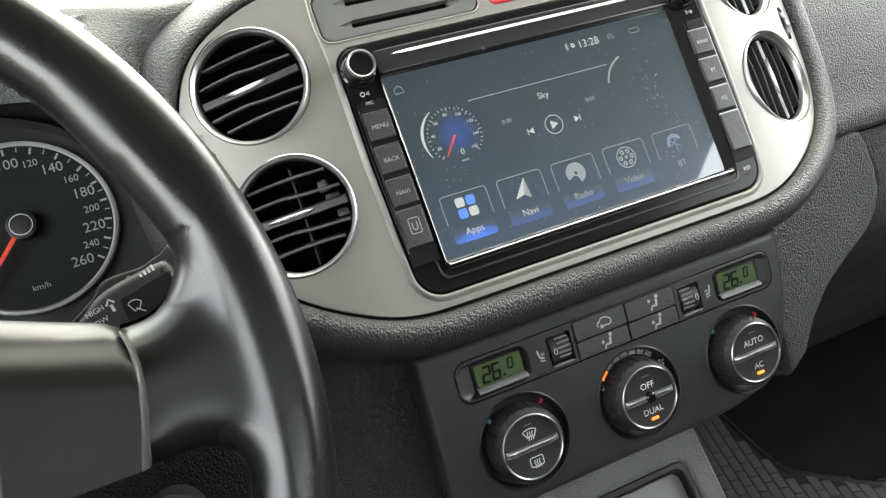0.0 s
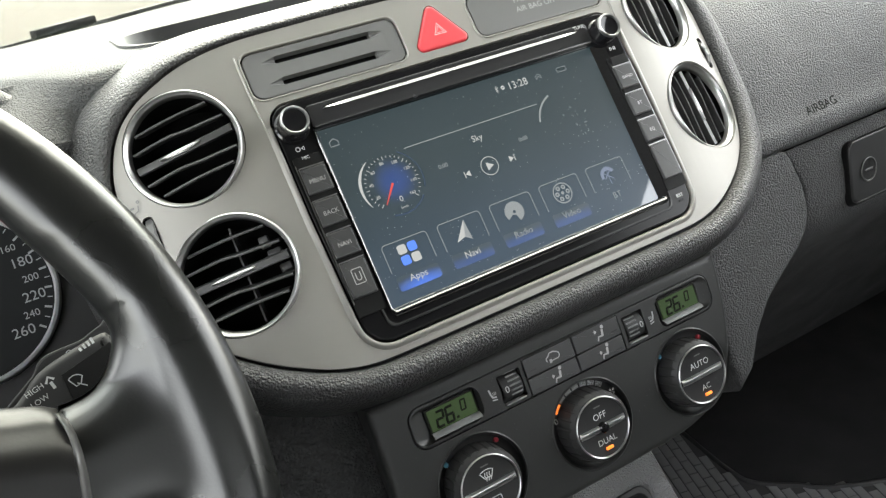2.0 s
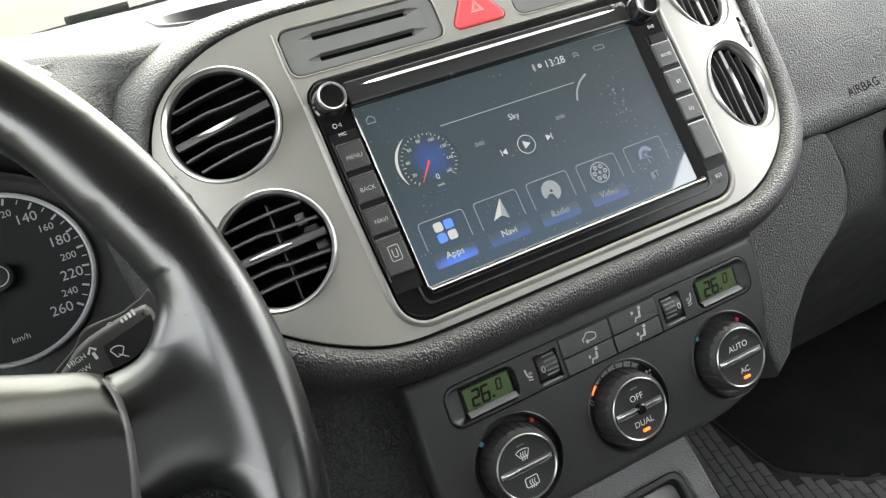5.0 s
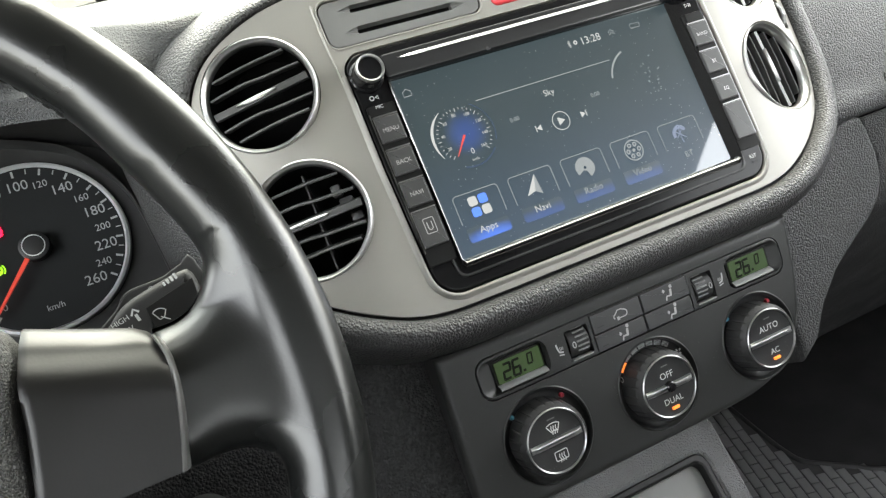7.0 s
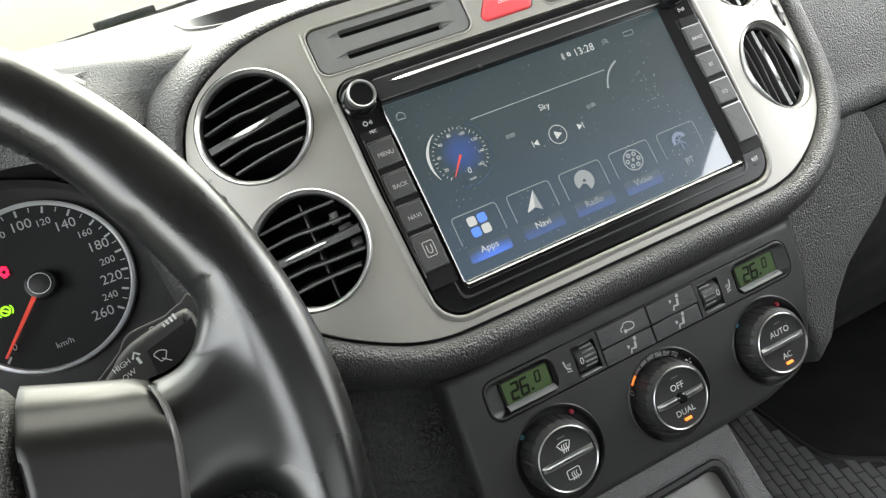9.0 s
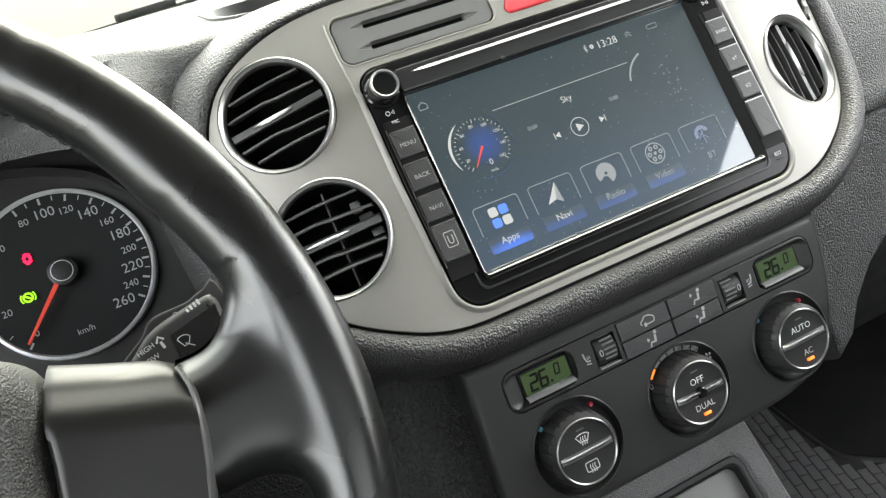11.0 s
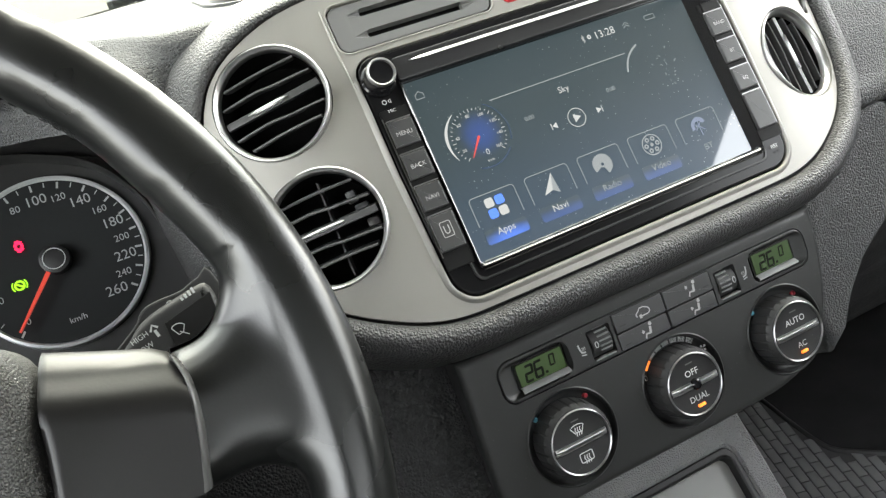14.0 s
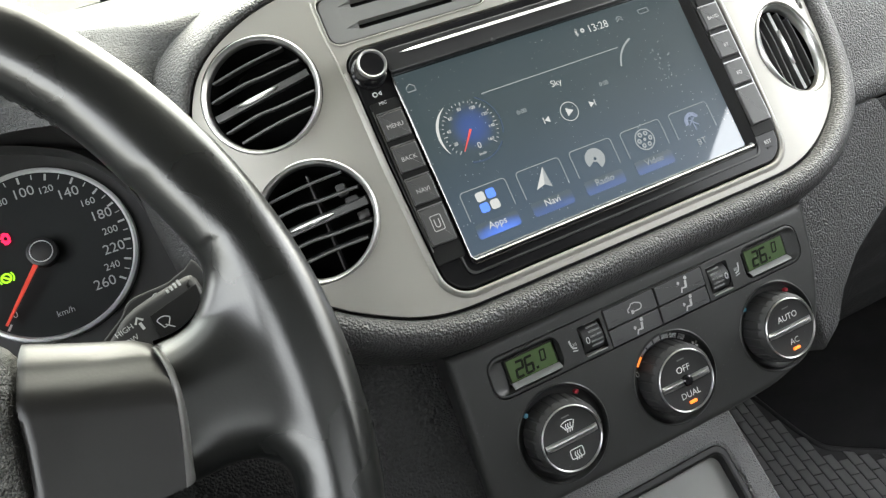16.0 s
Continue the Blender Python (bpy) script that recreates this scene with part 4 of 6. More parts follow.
            if word:
                text("key_lettering", word, 0.0032 if s < 0 else 0.0028, KEYPRINT, k, xo, 0.0046, zc - 0.0005)
            elif s < 0:
                bm = stroke(rrect(0.0055, 0.0078, 0.0008, cx=xo, cz=zc + 0.001), 0.0004, 0.0047, closed=True)
                stroke([(xo - 0.0012, zc + 0.003), (xo - 0.0012, zc), *arc(xo, zc, 0.0012, 180, 360, 6), (xo + 0.0012, zc + 0.003)], 0.0005, 0.0047, bm)
                part("key_symbol", bm, KEYPRINT, k)
        part("key_rail", stroke([(xo + s * 0.0075, 0.0865), (xo + s * 0.0072, 0.0115)], 0.0006, 0.0064), STRIP, u, "bright line beside the keys")
    text("microphone_lettering", "MIC", 0.0024, WHITE, u, -0.0985, 0.0064, 0.0893)
    text("reset_lettering", "RST", 0.0030, WHITE, u, 0.0992, 0.0068, -0.0005)
    for x, z in ((-0.1025, 0.0893), (0.1030, 0.0895), (0.0995, -0.0036)):
        part("pinhole", lathe([(0.0007, 0.0063), (0, 0.0064)], 12, x, z), DARK, u)
    bm = stroke(arc(-0.1005, 0.0945, 0.0011, 0, 360, 12), 0.0004, 0.0069)
    stroke([(-0.0985, 0.0945), (-0.0972, 0.0955), (-0.0972, 0.0935), (-0.0985, 0.0945)], 0.0004, 0.0069, bm)
    part("mute_symbol", bm, WHITE, u)
    bm = stroke([(0.0985, 0.0965), (0.0985, 0.0945), (0.1003, 0.0955), (0.0985, 0.0965)], 0.0004, 0.0069)
    for x in (0.1012, 0.1022):
        stroke([(x, 0.0965), (x, 0.0945)], 0.0004, 0.0069, bm)
    part("play_symbol", bm, WHITE, u)
    return u


def menu(u):
    """What the touchscreen shows."""
    Y = 0.0104
    scr = [c for c in u.children if c.name.startswith("display")][0]
    eye = Vector((-0.212, 0, -0.012))
    def fitted(me):
        for v in me.vertices:
            v.co.x, v.co.z = eye.x + (v.co.x - eye.x) * 0.9905, eye.z + (v.co.z - eye.z) * 0.9905
    def show(name, bm, mat):
        return part(name, bm, mat, scr)
    cx, cz = -0.0585, 0.0640
    bm = bmesh.new()
    for k in range(31):
        a = radians(225 - 270 * k / 30)
        r0 = 0.0142 if k % 5 else 0.0132
        stroke([(cx + r0 * math.cos(a), cz + r0 * math.sin(a)), (cx + 0.0153 * math.cos(a), cz + 0.0153 * math.sin(a))], 0.0003, Y, bm)
    show("gauge_scale", bm, UI_WHITE)
    for k, n in enumerate(("20", "40", "60", "80", "100", "120", "140", "160")):
        a = radians(205 - 250 * k / 7)
        text("gauge_number", n, 0.0025, UI_WHITE, scr, cx + 0.0117 * math.cos(a), Y - 0.0001, cz + 0.0117 * math.sin(a))
    bm = bmesh.new()
    pair = []
    for k in range(31):
        a, w = radians(210 - 3 * k), 0.0001 + 0.0007 * math.sin(math.pi * k / 30)
        pair.append([bm.verts.new((cx + r * math.cos(a), Y - 0.0002, cz + r * math.sin(a))) for r in (0.0176 - w, 0.0176 + w)])
    for p, q in zip(pair, pair[1:]):
        bm.faces.new((p[0], p[1], q[1], q[0]))
    show("gauge_ring", bm, UI_WHITE)
    show("gauge_ring", stroke(arc(cx, cz, 0.0176, 60, -25, 20), 0.0005, Y), UI_DEEP)
    show("gauge_ring", stroke(arc(cx, cz, 0.0176, -40, -110, 20), 0.0007, Y), UI_DEEP)
    a = radians(232)
    bm = bmesh.new()
    bm.faces.new([bm.verts.new((cx + r * math.cos(a) - w * math.sin(a), Y - 0.0003, cz + r * math.sin(a) + w * math.cos(a))) for r, w in ((0.0, 0.0007), (0.0128, 0.0002), (0.0128, -0.0002), (0.0, -0.0007))])
    show("gauge_needle", bm, UI_RED)
    text("gauge_number", "0", 0.0045, UI_WHITE, scr, cx + 0.001, Y - 0.0001, cz - 0.0095)
    text("gauge_unit", "km/h", 0.0020, UI_WHITE, scr, cx + 0.001, Y - 0.0001, cz - 0.0140)
    show("rule", stroke([(-0.0450, 0.0797), (0.0415, 0.0797)], 0.0005, Y), UI_DIM)
    show("gauge_ring", stroke(arc(0.0575, 0.0640, 0.0195, 110, 165, 14), 0.0011, Y), UI_DIM)
    faint_marks(scr, Y)
    text("title", "Sky", 0.0050, UI_WHITE, scr, -0.0025, Y - 0.0001, 0.0722)
    text("clock", "13:28", 0.0062, UI_WHITE, scr, 0.0355, Y - 0.0001, 0.0945)
    text("elapsed_time", "0:00", 0.0034, UI_DIM, scr, -0.0280, Y - 0.0001, 0.0637)
    text("total_time", "0:00", 0.0034, UI_DIM, scr, 0.0240, Y - 0.0001, 0.0633)
    show("status_dot", stroke(arc(0.0255, 0.0950, 0.0009, 0, 360, 12), 0.0008, Y), UI_WHITE)
    bm = stroke([(0.0205, 0.0960), (0.0225, 0.0935), (0.0215, 0.0925), (0.0215, 0.0972), (0.0225, 0.0960), (0.0205, 0.0937)], 0.0003, Y)
    show("status_symbol", bm, UI_WHITE)
    bm = stroke([(0.0480, 0.0950), (0.0500, 0.0965), (0.0520, 0.0950)], 0.0004, Y)
    stroke([(0.0480, 0.0935), (0.0500, 0.0950), (0.0520, 0.0935)], 0.0004, Y, bm)
    stroke(rrect(0.0065, 0.0026, 0.0006, cx=0.0665, cz=0.0950), 0.0003, Y, bm, closed=True)
    show("status_symbol", bm, UI_DIM)
    show("home_symbol", stroke([(-0.0818, 0.0925), (-0.0818, 0.0950), (-0.0795, 0.0965), (-0.0772, 0.0950), (-0.0772, 0.0925)], 0.0004, Y, closed=True), UI_DIM)
    show("play_ring", stroke(disc(0.0052, 32, -0.0023, 0.0552), 0.0004, Y, closed=True), UI_WHITE)
    bm = bmesh.new()
    bm.faces.new([bm.verts.new((x, Y - 0.0002, z)) for x, z in ((-0.0040, 0.0576), (-0.0040, 0.0528), (0.0004, 0.0552))])
    for s, x in ((-1, -0.0165), (1, 0.0122)):
        bm.faces.new([bm.verts.new((x + a * s, Y - 0.0002, 0.0550 + b)) for a, b in ((-0.0016, 0.0018), (-0.0016, -0.0018), (0.0014, 0))])
        stroke([(x + s * 0.0018, 0.0568), (x + s * 0.0018, 0.0532)], 0.0005, Y, bm)
    show("play_symbols", bm, UI_WHITE)
    for k, word in enumerate(("Apps", "Navi", "Radio", "Video", "BT")):
        bx = -0.0655 + 0.0327 * k
        w, z1 = 0.0262, 0.0345
        box_line = [(bx - w / 2, 0.0195), *arc(bx - w / 2 + 0.002, z1 - 0.002, 0.002, 180, 90, 5), *arc(bx + w / 2 - 0.002, z1 - 0.002, 0.002, 90, 0, 5), (bx + w / 2, 0.0195)]
        show("tile", stroke(box_line, 0.0004, Y), UI_DIM)
        text("tile_lettering", word, 0.0051, UI_WHITE if k < 2 else UI_DIM, scr, bx, Y - 0.0003, 0.0140)
        if k < 4:
            show("tile_bar", plate(rrect(0.0245, 0.0076, 0.0015, cx=bx, cz=0.0128), Y - 0.00005, Y + 0.0001, 0.00002), BAR_LIT if k == 0 else BAR_DIM)
        iz = 0.0265
        if k == 0:
            for i in (0, 1):
                for j in (0, 1):
                    show("tile_symbol", plate(rrect(0.0050, 0.0050, 0.0013, cx=bx - 0.0030 + 0.006 * i, cz=iz - 0.003 + 0.006 * j), Y - 0.0002, Y + 0.0001, 0.00002), UI_BLUE if i == j else UI_WHITE)
        elif k == 1:
            for half, m in ((((0.0026, 0.0062), (-0.0056, -0.0044), (-0.0002, -0.0030)), UI_WHITE), (((0.0026, 0.0062), (-0.0002, -0.0030), (0.0036, -0.0056)), UI_DIM)):
                bm = bmesh.new()
                bm.faces.new([bm.verts.new((bx + a, Y - 0.0002, iz + b)) for a, b in half])
                show("tile_symbol", bm, m)
        elif k == 2:
            bm = stroke(arc(bx, iz, 0.0038, -75, 215, 24), 0.0042, Y)
            stroke(arc(bx, iz, 0.0014, 0, 360, 12), 0.0010, Y, bm)
            show("tile_symbol", bm, UI_DIM)
        elif k == 3:
            bm = bmesh.new()
            for i in range(6):
                a = math.tau * i / 6
                stroke(arc(bx + 0.0036 * math.cos(a), iz + 0.0036 * math.sin(a), 0.0010, 0, 360, 8), 0.0009, Y, bm)
            stroke(disc(0.0058, 28, bx, iz), 0.0007, Y, bm, closed=True)
            stroke(arc(bx, iz, 0.0006, 0, 360, 8), 0.0009, Y, bm)
            show("tile_symbol", bm, UI_DIM)
        else:
            bm = stroke(arc(bx, iz, 0.0040, 20, 200, 20), 0.0022, Y)
            stroke([(bx - 0.003, iz + 0.002), (bx + 0.003, iz - 0.003), (bx, iz - 0.0055), (bx, iz + 0.0055), (bx + 0.003, iz + 0.003), (bx - 0.003, iz - 0.002)], 0.0006, Y, bm)
            show("tile_symbol", bm, UI_PALE)
    for ob in scr.children:
        if ob.data.users == 1:
            fitted(ob.data)


def faint_marks(scr, Y):
    rnd = random.Random(7)
    bm = bmesh.new()
    for k in range(15):
        a, r = rnd.uniform(-60, 110), rnd.uniform(0.004, 0.0165)
        x, z = 0.0560 + r * math.cos(radians(a)), 0.0640 + r * math.sin(radians(a))
        t = rnd.uniform(0, 6.28)
        l = rnd.uniform(0.0003, 0.0009)
        stroke([(x - l * math.cos(t), z - l * math.sin(t)), (x + l * math.cos(t), z + l * math.sin(t))], 0.0004, Y, bm)
    part("gauge_marks", bm, UI_DIM, scr)


unit = head_unit()
menu(unit)


# ---- climate control ----
CLEAN = math.degrees(math.atan(0.20))
CBASE = D @ pose(0, 0.0153, -0.0385, CLEAN, 0, 0)      # top edge of the climate panel, z up its face


def segments(ch, x, z, h, y, slant=0.14):
    """One digit of a liquid crystal, drawn in a single stroke."""
    w, t = h * 0.50, h * 0.17
    if ch == ".":
        return stroke([(x - 0.0002, z - h / 2 + t / 2), (x + t, z - h / 2 + t / 2)], t, y)
    line = {"2": ((0, 2), (1, 2), (1, 1), (0, 1), (0, 0), (1, 0)), "6": ((1, 2), (0, 2), (0, 0), (1, 0), (1, 1), (0.1, 1)), "0": ((0, 0), (1, 0), (1, 2), (0, 2))}[ch]
    ends = list(zip(line, line[1:] + (line[:1] if ch == "0" else ())))
    full = [(p[0] + (q[0] - p[0]) * f, p[1] + (q[1] - p[1]) * f) for p, q in ends for f in (0.02, 0.5, 0.98)]
    return stroke([(x + a * w + slant * b * h / 2, z - h / 2 + b * h / 2) for a, b in full], t, y, closed=ch == "0")


BOWLS = ((-0.0732, -0.0592), (-0.0026, -0.0594), (0.0689, -0.0597))      # recesses
KNOBS = ((-0.0741, -0.0592), (-0.0031, -0.0594), (0.0685, -0.0597))


def climate():
    c = thing("climate_control", "matt black dual-zone climate control panel with three knobs", "climate control", base=CBASE)
    face = [(-0.1185, 0.0), (0.1110, 0.0), (0.1100, -0.015), (0.1072, -0.037), (0.1012, -0.058), (0.0930, -0.0728), (0.0785, -0.0843), (0.0590, -0.0900), (0.0380, -0.0914), (0.0, -0.0914), (-0.0500, -0.0910), (-0.1220, -0.0905)]
    body = part("body", plate(spline(face[1:9], 4, closed=False)[::-1] + [face[0], face[11], face[10], face[9]], 0.0, 0.03, 0.0040, steps=5), PANEL, c)
    strip_out = rrect(0.2010, 0.0228, 0.0075, n=7, cx=-0.0006, cz=-0.0197)
    cuts = [lathe([(0, -0.01), (0.0256, -0.01), (0.0250, 0.001), (0.0240, 0.005), (0, 0.005)], 56, x, z) for x, z in BOWLS]
    cuts.append(plate(strip_out, -0.01, 0.0062, 0.0001))
    cut(body, cuts)
    for x, z in BOWLS:
        part("bowl_rim", lathe([(0.0262, 0.0006), (0.0258, -0.0003), (0.0252, -0.0006), (0.0247, -0.0002), (0.0243, 0.0012), (0.0238, 0.0040)], 64, x, z), PANEL, c, "rounded rim of the knob's recess", angle=60)
    strip = part("control_strip", plate(inset(strip_out, 0.0005), -0.0002, 0.0060, 0.0007, steps=3), PANEL, c, "matt black strip with the displays and keys")
    cuts = []
    for s in (-1, 1):
        lx = -0.0760 if s < 0 else 0.0772
        bm = bmesh.new()
        outer = rrect(0.0400, 0.0186, 0.0058, n=6, cx=-0.0797 if s < 0 else 0.0790, cz=-0.0197)
        inner = rrect(0.0300, 0.0150, 0.0012, n=6, cx=lx, cz=-0.0199)
        a, b, d = add_loop(bm, outer, -0.004), add_loop(bm, outer, -0.0001), add_loop(bm, inner, 0.0034)
        bridge(bm, a, b)
        bridge(bm, b, d)
        bm.faces.new(a[::-1])
        bm.faces.new(d)
        cuts.append(bm)
        cuts.append(plate(rrect(0.0143, 0.0160, 0.001, cx=-0.0409 if s < 0 else 0.0424, cz=-0.0203), -0.01, 0.0070, 0.0001))
    cuts.append(plate(rrect(0.0648, 0.0212, 0.0008, cx=0.0005, cz=-0.0200), -0.01, 0.0045, 0.0001))
    cut(strip, cuts)
    for s in (-1, 1):
        lx, wx = (-0.0760, -0.0409) if s < 0 else (0.0772, 0.0424)
        disp = part("display", plate(rrect(0.0298, 0.0148, 0.0012, cx=lx, cz=-0.0199), 0.0026, 0.0050, 0.0004), DARK, c, "recessed temperature display")
        part("liquid_crystal", plate(rrect(0.0266, 0.0112, 0.0006, cx=lx, cz=-0.0193), 0.0021, 0.0030, 0.0001), LCD, disp, "green-grey liquid crystal reading 26.0")
        for ch, dx, dz, h in (("2", -0.0098, -0.0196, 0.0078), ("6", -0.0042, -0.0196, 0.0078), (".", 0.0016, -0.0196, 0.0078), ("0", 0.0050, -0.0180, 0.0052)):
            part("digit", segments(ch, lx + dx, dz, h, 0.0021), LCDINK, disp)
        bm = sheet([[(lx + u, 0.0030, -0.0251), (lx + u, 0.0014, -0.0258), (lx + u, -0.0002, -0.0268), (lx + u, -0.0006, -0.0275), (lx + u, 0.0000, -0.0280)] for u in (-0.0142, -0.0136, 0.0136, 0.0142)])
        part("display_lip", bm, LCDLIP, disp, "light lip under the display", angle=60)
        # seat heating wheel and symbol
        wh = part("seat_wheel", plate(rrect(0.0141, 0.0158, 0.0008, cx=wx, cz=-0.0203), 0.0045, 0.0068, 0.0003), DARK, c, "seat heating thumbwheel")
        rows = []
        for k in range(17):
            a = radians(-62 + 124 * k / 16)
            rows.append([(wx + x, 0.0072 - r * math.cos(a), -0.0203 + r * math.sin(a)) for x, r in ((-0.0062, 0.0076), (-0.0056, 0.0084), (0.0056, 0.0084), (0.0062, 0.0076))])
        part("wheel_drum", sheet(rows), SATIN, wh)
        xr = wx + (0.0018 if s < 0 else -0.0018)
        for k in range(6):
            a = radians(-28 + 17 * k)
            zc, yc = -0.0203 + 0.0088 * math.sin(a), 0.0072 - 0.0088 * math.cos(a)
            part("rib", box(xr - 0.0036, xr + 0.0036, yc, yc + 0.001, zc - 0.0005, zc + 0.0005, 0.0003), TRAYRIM, wh)
        part("wheel_edge", box(wx - 0.0062, wx + 0.0062, -0.0008, 0.0030, -0.0287, -0.0279, 0.0003), LCDLIP, wh, "light lower edge of the thumbwheel")
        text("wheel_lettering", "0", 0.0052, KEYPRINT, wh, wx + (-0.0036 if s < 0 else 0.0038), -0.0014, -0.0206)
        sx = -0.0533 if s < 0 else 0.0549
        bm = stroke([(sx + s * 0.0014, -0.0158), (sx + s * 0.0010, -0.0190), (sx + s * 0.0002, -0.0214), (sx - s * 0.0026, -0.0222)], 0.0012, -0.0003)
        stroke([(sx + s * 0.0008, -0.0232), (sx - s * 0.0028, -0.0240)], 0.0008, -0.0003, bm)
        for q in range(3):
            stroke([(sx - s * 0.0005 - s * 0.0010 * q, -0.0184), (sx - s * 0.0009 - s * 0.0010 * q, -0.0194), (sx - s * 0.0005 - s * 0.0010 * q, -0.0206)], 0.0004, -0.0003, bm)
        bmesh.ops.transform(bm, matrix=pose(sx, 0, -0.0200) @ Matrix.Diagonal((0.8, 1, 0.8, 1)) @ pose(-sx, 0, 0.0200), verts=bm.verts)
        part("seat_symbol", bm, GREYPRINT, c)
    # four keys
    for i, (x0, x1) in enumerate(((-0.0312, 0.0004), (0.0014, 0.0324))):
        for j, (z0, z1) in enumerate(((-0.0203, -0.0098), (-0.0303, -0.0211))):
            k = part("key", plate(rrect(x1 - x0, z1 - z0, 0.0006, cx=(x0 + x1) / 2, cz=(z0 + z1) / 2), -0.0008 + 0.0006 * j, 0.0035, 0.0005), GREYKEY, c, "dark grey airflow key")
            bx, bz, yy = (x0 + x1) / 2 + 0.002, (z0 + z1) / 2, -0.0010 + 0.0006 * j
            if (i, j) == (0, 0):
                bm = stroke([(bx - 0.0012, bz - 0.0016), (bx + 0.0022, bz - 0.0016), *arc(bx + 0.0024, bz, 0.0016, -80, 60, 5), (bx + 0.0010, bz + 0.0024), (bx - 0.0012, bz + 0.0024), (bx - 0.0024, bz + 0.0010), *arc(bx - 0.0026, bz - 0.0004, 0.0012, 110, 230, 5)], 0.0006, yy)
                stroke([(bx - 0.0022, bz - 0.0016), (bx - 0.0008, bz - 0.0016)], 0.0018, yy, bm)
            else:
                bm = stroke(arc(bx + 0.0020, bz + 0.0030, 0.0005, 0, 360, 8), 0.0010, yy)
                stroke([(bx + 0.0016, bz + 0.0018), (bx + 0.0010, bz - 0.0016)], 0.0013, yy, bm)
                stroke([(bx + 0.0013, bz - 0.0014), (bx - 0.0014, bz - 0.0012), (bx - 0.0022, bz - 0.0032)], 0.0009, yy, bm)
                h = 0.0018 if j == 0 else 0.0004
                for f in (-1, 0, 1):
                    stroke([(bx - 0.0034 + 0.0003 * abs(f), bz + h + 0.0008 * f), (bx - 0.0020, bz + h)], 0.0006, yy, bm)
            bmesh.ops.transform(bm, matrix=pose(bx, 0, bz) @ Matrix.Diagonal((1.1, 1, 1.1, 1)) @ pose(-bx, 0, -bz), verts=bm.verts)
            part("key_symbol", bm, KEYPRINT, k)
            mx = x0 + 0.0045 if i == 0 else x1 - 0.0045
            part("key_lamp", stroke([(mx - 0.002, bz - 0.002), (mx + 0.002, bz - 0.002)], 0.0005, yy), SATIN, k)
    # knobs
    for n, (x, kz) in enumerate(KNOBS):
        bm = bmesh.new()
        N, rows = 168, []
        for r, y, ripple in ((0.0196, 0.0050, 0), (0.0195, 0.0030, 1), (0.0185, -0.0070, 1), (0.0181, -0.0086, 0), (0.0174, -0.0098, 0), (0.0166, -0.0102, 0)):
            rows.append([bm.verts.new((x + (r + (0.0006 if ripple and k % 7 < 6 else 0)) * math.cos(math.tau * k / N), y, kz + (r + (0.0006 if ripple and k % 7 < 6 else 0)) * math.sin(math.tau * k / N))) for k in range(N)])
        for a, b in zip(rows, rows[1:]):
            bridge(bm, a, b)
        kn = part("knob", bm, KNOBSIDE, c, "ribbed dark grey rotary knob with chrome ring", angle=25)
        part("bowl", lathe([(0.0247, 0.0006), (0.0242, 0.0022), (0.0228, 0.0040), (0.0212, 0.0046), (0, 0.0046)], 56, BOWLS[n][0], kz), SATIN, c, "recess around the knob")
        part("knob_ring", lathe([(0.0168, -0.0099), (0.0167, -0.0106), (0.0164, -0.0109), (0.0160, -0.0106), (0.0158, -0.0098)], 64, x, kz), RINGCHROME, kn, "satin chrome ring")
        part("knob_face", lathe([(0.0161, -0.0100), (0.0150, -0.0098), (0.0080, -0.0100), (0, -0.0101)], 56, x, kz), SATIN, kn)
        fin = bmesh.new()
        rows = []
        for k in range(17):
            u = -0.0148 + 0.0296 * k / 16
            h = 0.0016 * min(1.0, (1 - abs(u) / 0.0150) * 5)
            rows.append([fin.verts.new((x + u, y, kz + z)) for y, z in ((-0.0098, 0.0018), (-0.0101 - h, 0.0013), (-0.0102 - h, 0.0005), (-0.0099 - h * 0.2, 0.0), (-0.0102 - h, -0.0005), (-0.0101 - h, -0.0013), (-0.0098, -0.0018))])
        for p, q in zip(rows, rows[1:]):
            for i in range(6):
                fin.faces.new((p[i], p[i + 1], q[i + 1], q[i]))
        part("knob_bar", fin, RINGCHROME, kn, "chrome grip bar across the knob", angle=50)
        F = -0.0104
        if n == 0:
            for z0, flip in ((kz + 0.0072, 0), (kz - 0.0076, 1)):
                if flip:
                    line = rrect(0.0072, 0.0048, 0.0009, cx=x, cz=z0)
                else:
                    line = [*arc(x, z0 - 0.0052, 0.0076, 120, 60, 6), (x + 0.0021, z0 - 0.0020), *arc(x, z0 - 0.0052, 0.0036, 62, 118, 4)]
                bm = stroke(line, 0.0005, F, closed=True)
                for q in (-0.0013, 0, 0.0013):
                    stroke([(x + q, z0 - 0.0034), (x + q + 0.0005, z0 - 0.0020), (x + q - 0.0002, z0 - 0.0006), (x + q + 0.0003, z0 + 0.0010)], 0.0005, F, bm)
                part("demist_symbol", bm, WHITE, kn)
        else:
            a, b = (("OFF", "DUAL"), ("AUTO", "AC"))[n - 1]
            text("knob_lettering", a, 0.0049, WHITE, kn, x, F, kz + 0.0064)
            text("knob_lettering", b, 0.0047, WHITE, kn, x, F, kz - 0.0075)
            part("knob_lamp", box(x - 0.0022, x + 0.0022, -0.0110, -0.0098, kz - 0.0125, kz - 0.0110, 0.0003), ORANGE, kn, "lit orange lamp")
        part("knob_mark", stroke([(x - 0.0022, kz + 0.0118), (x + 0.0022, kz + 0.0118)], 0.0007, F), SLOTGREY, kn, "unlit lamp")
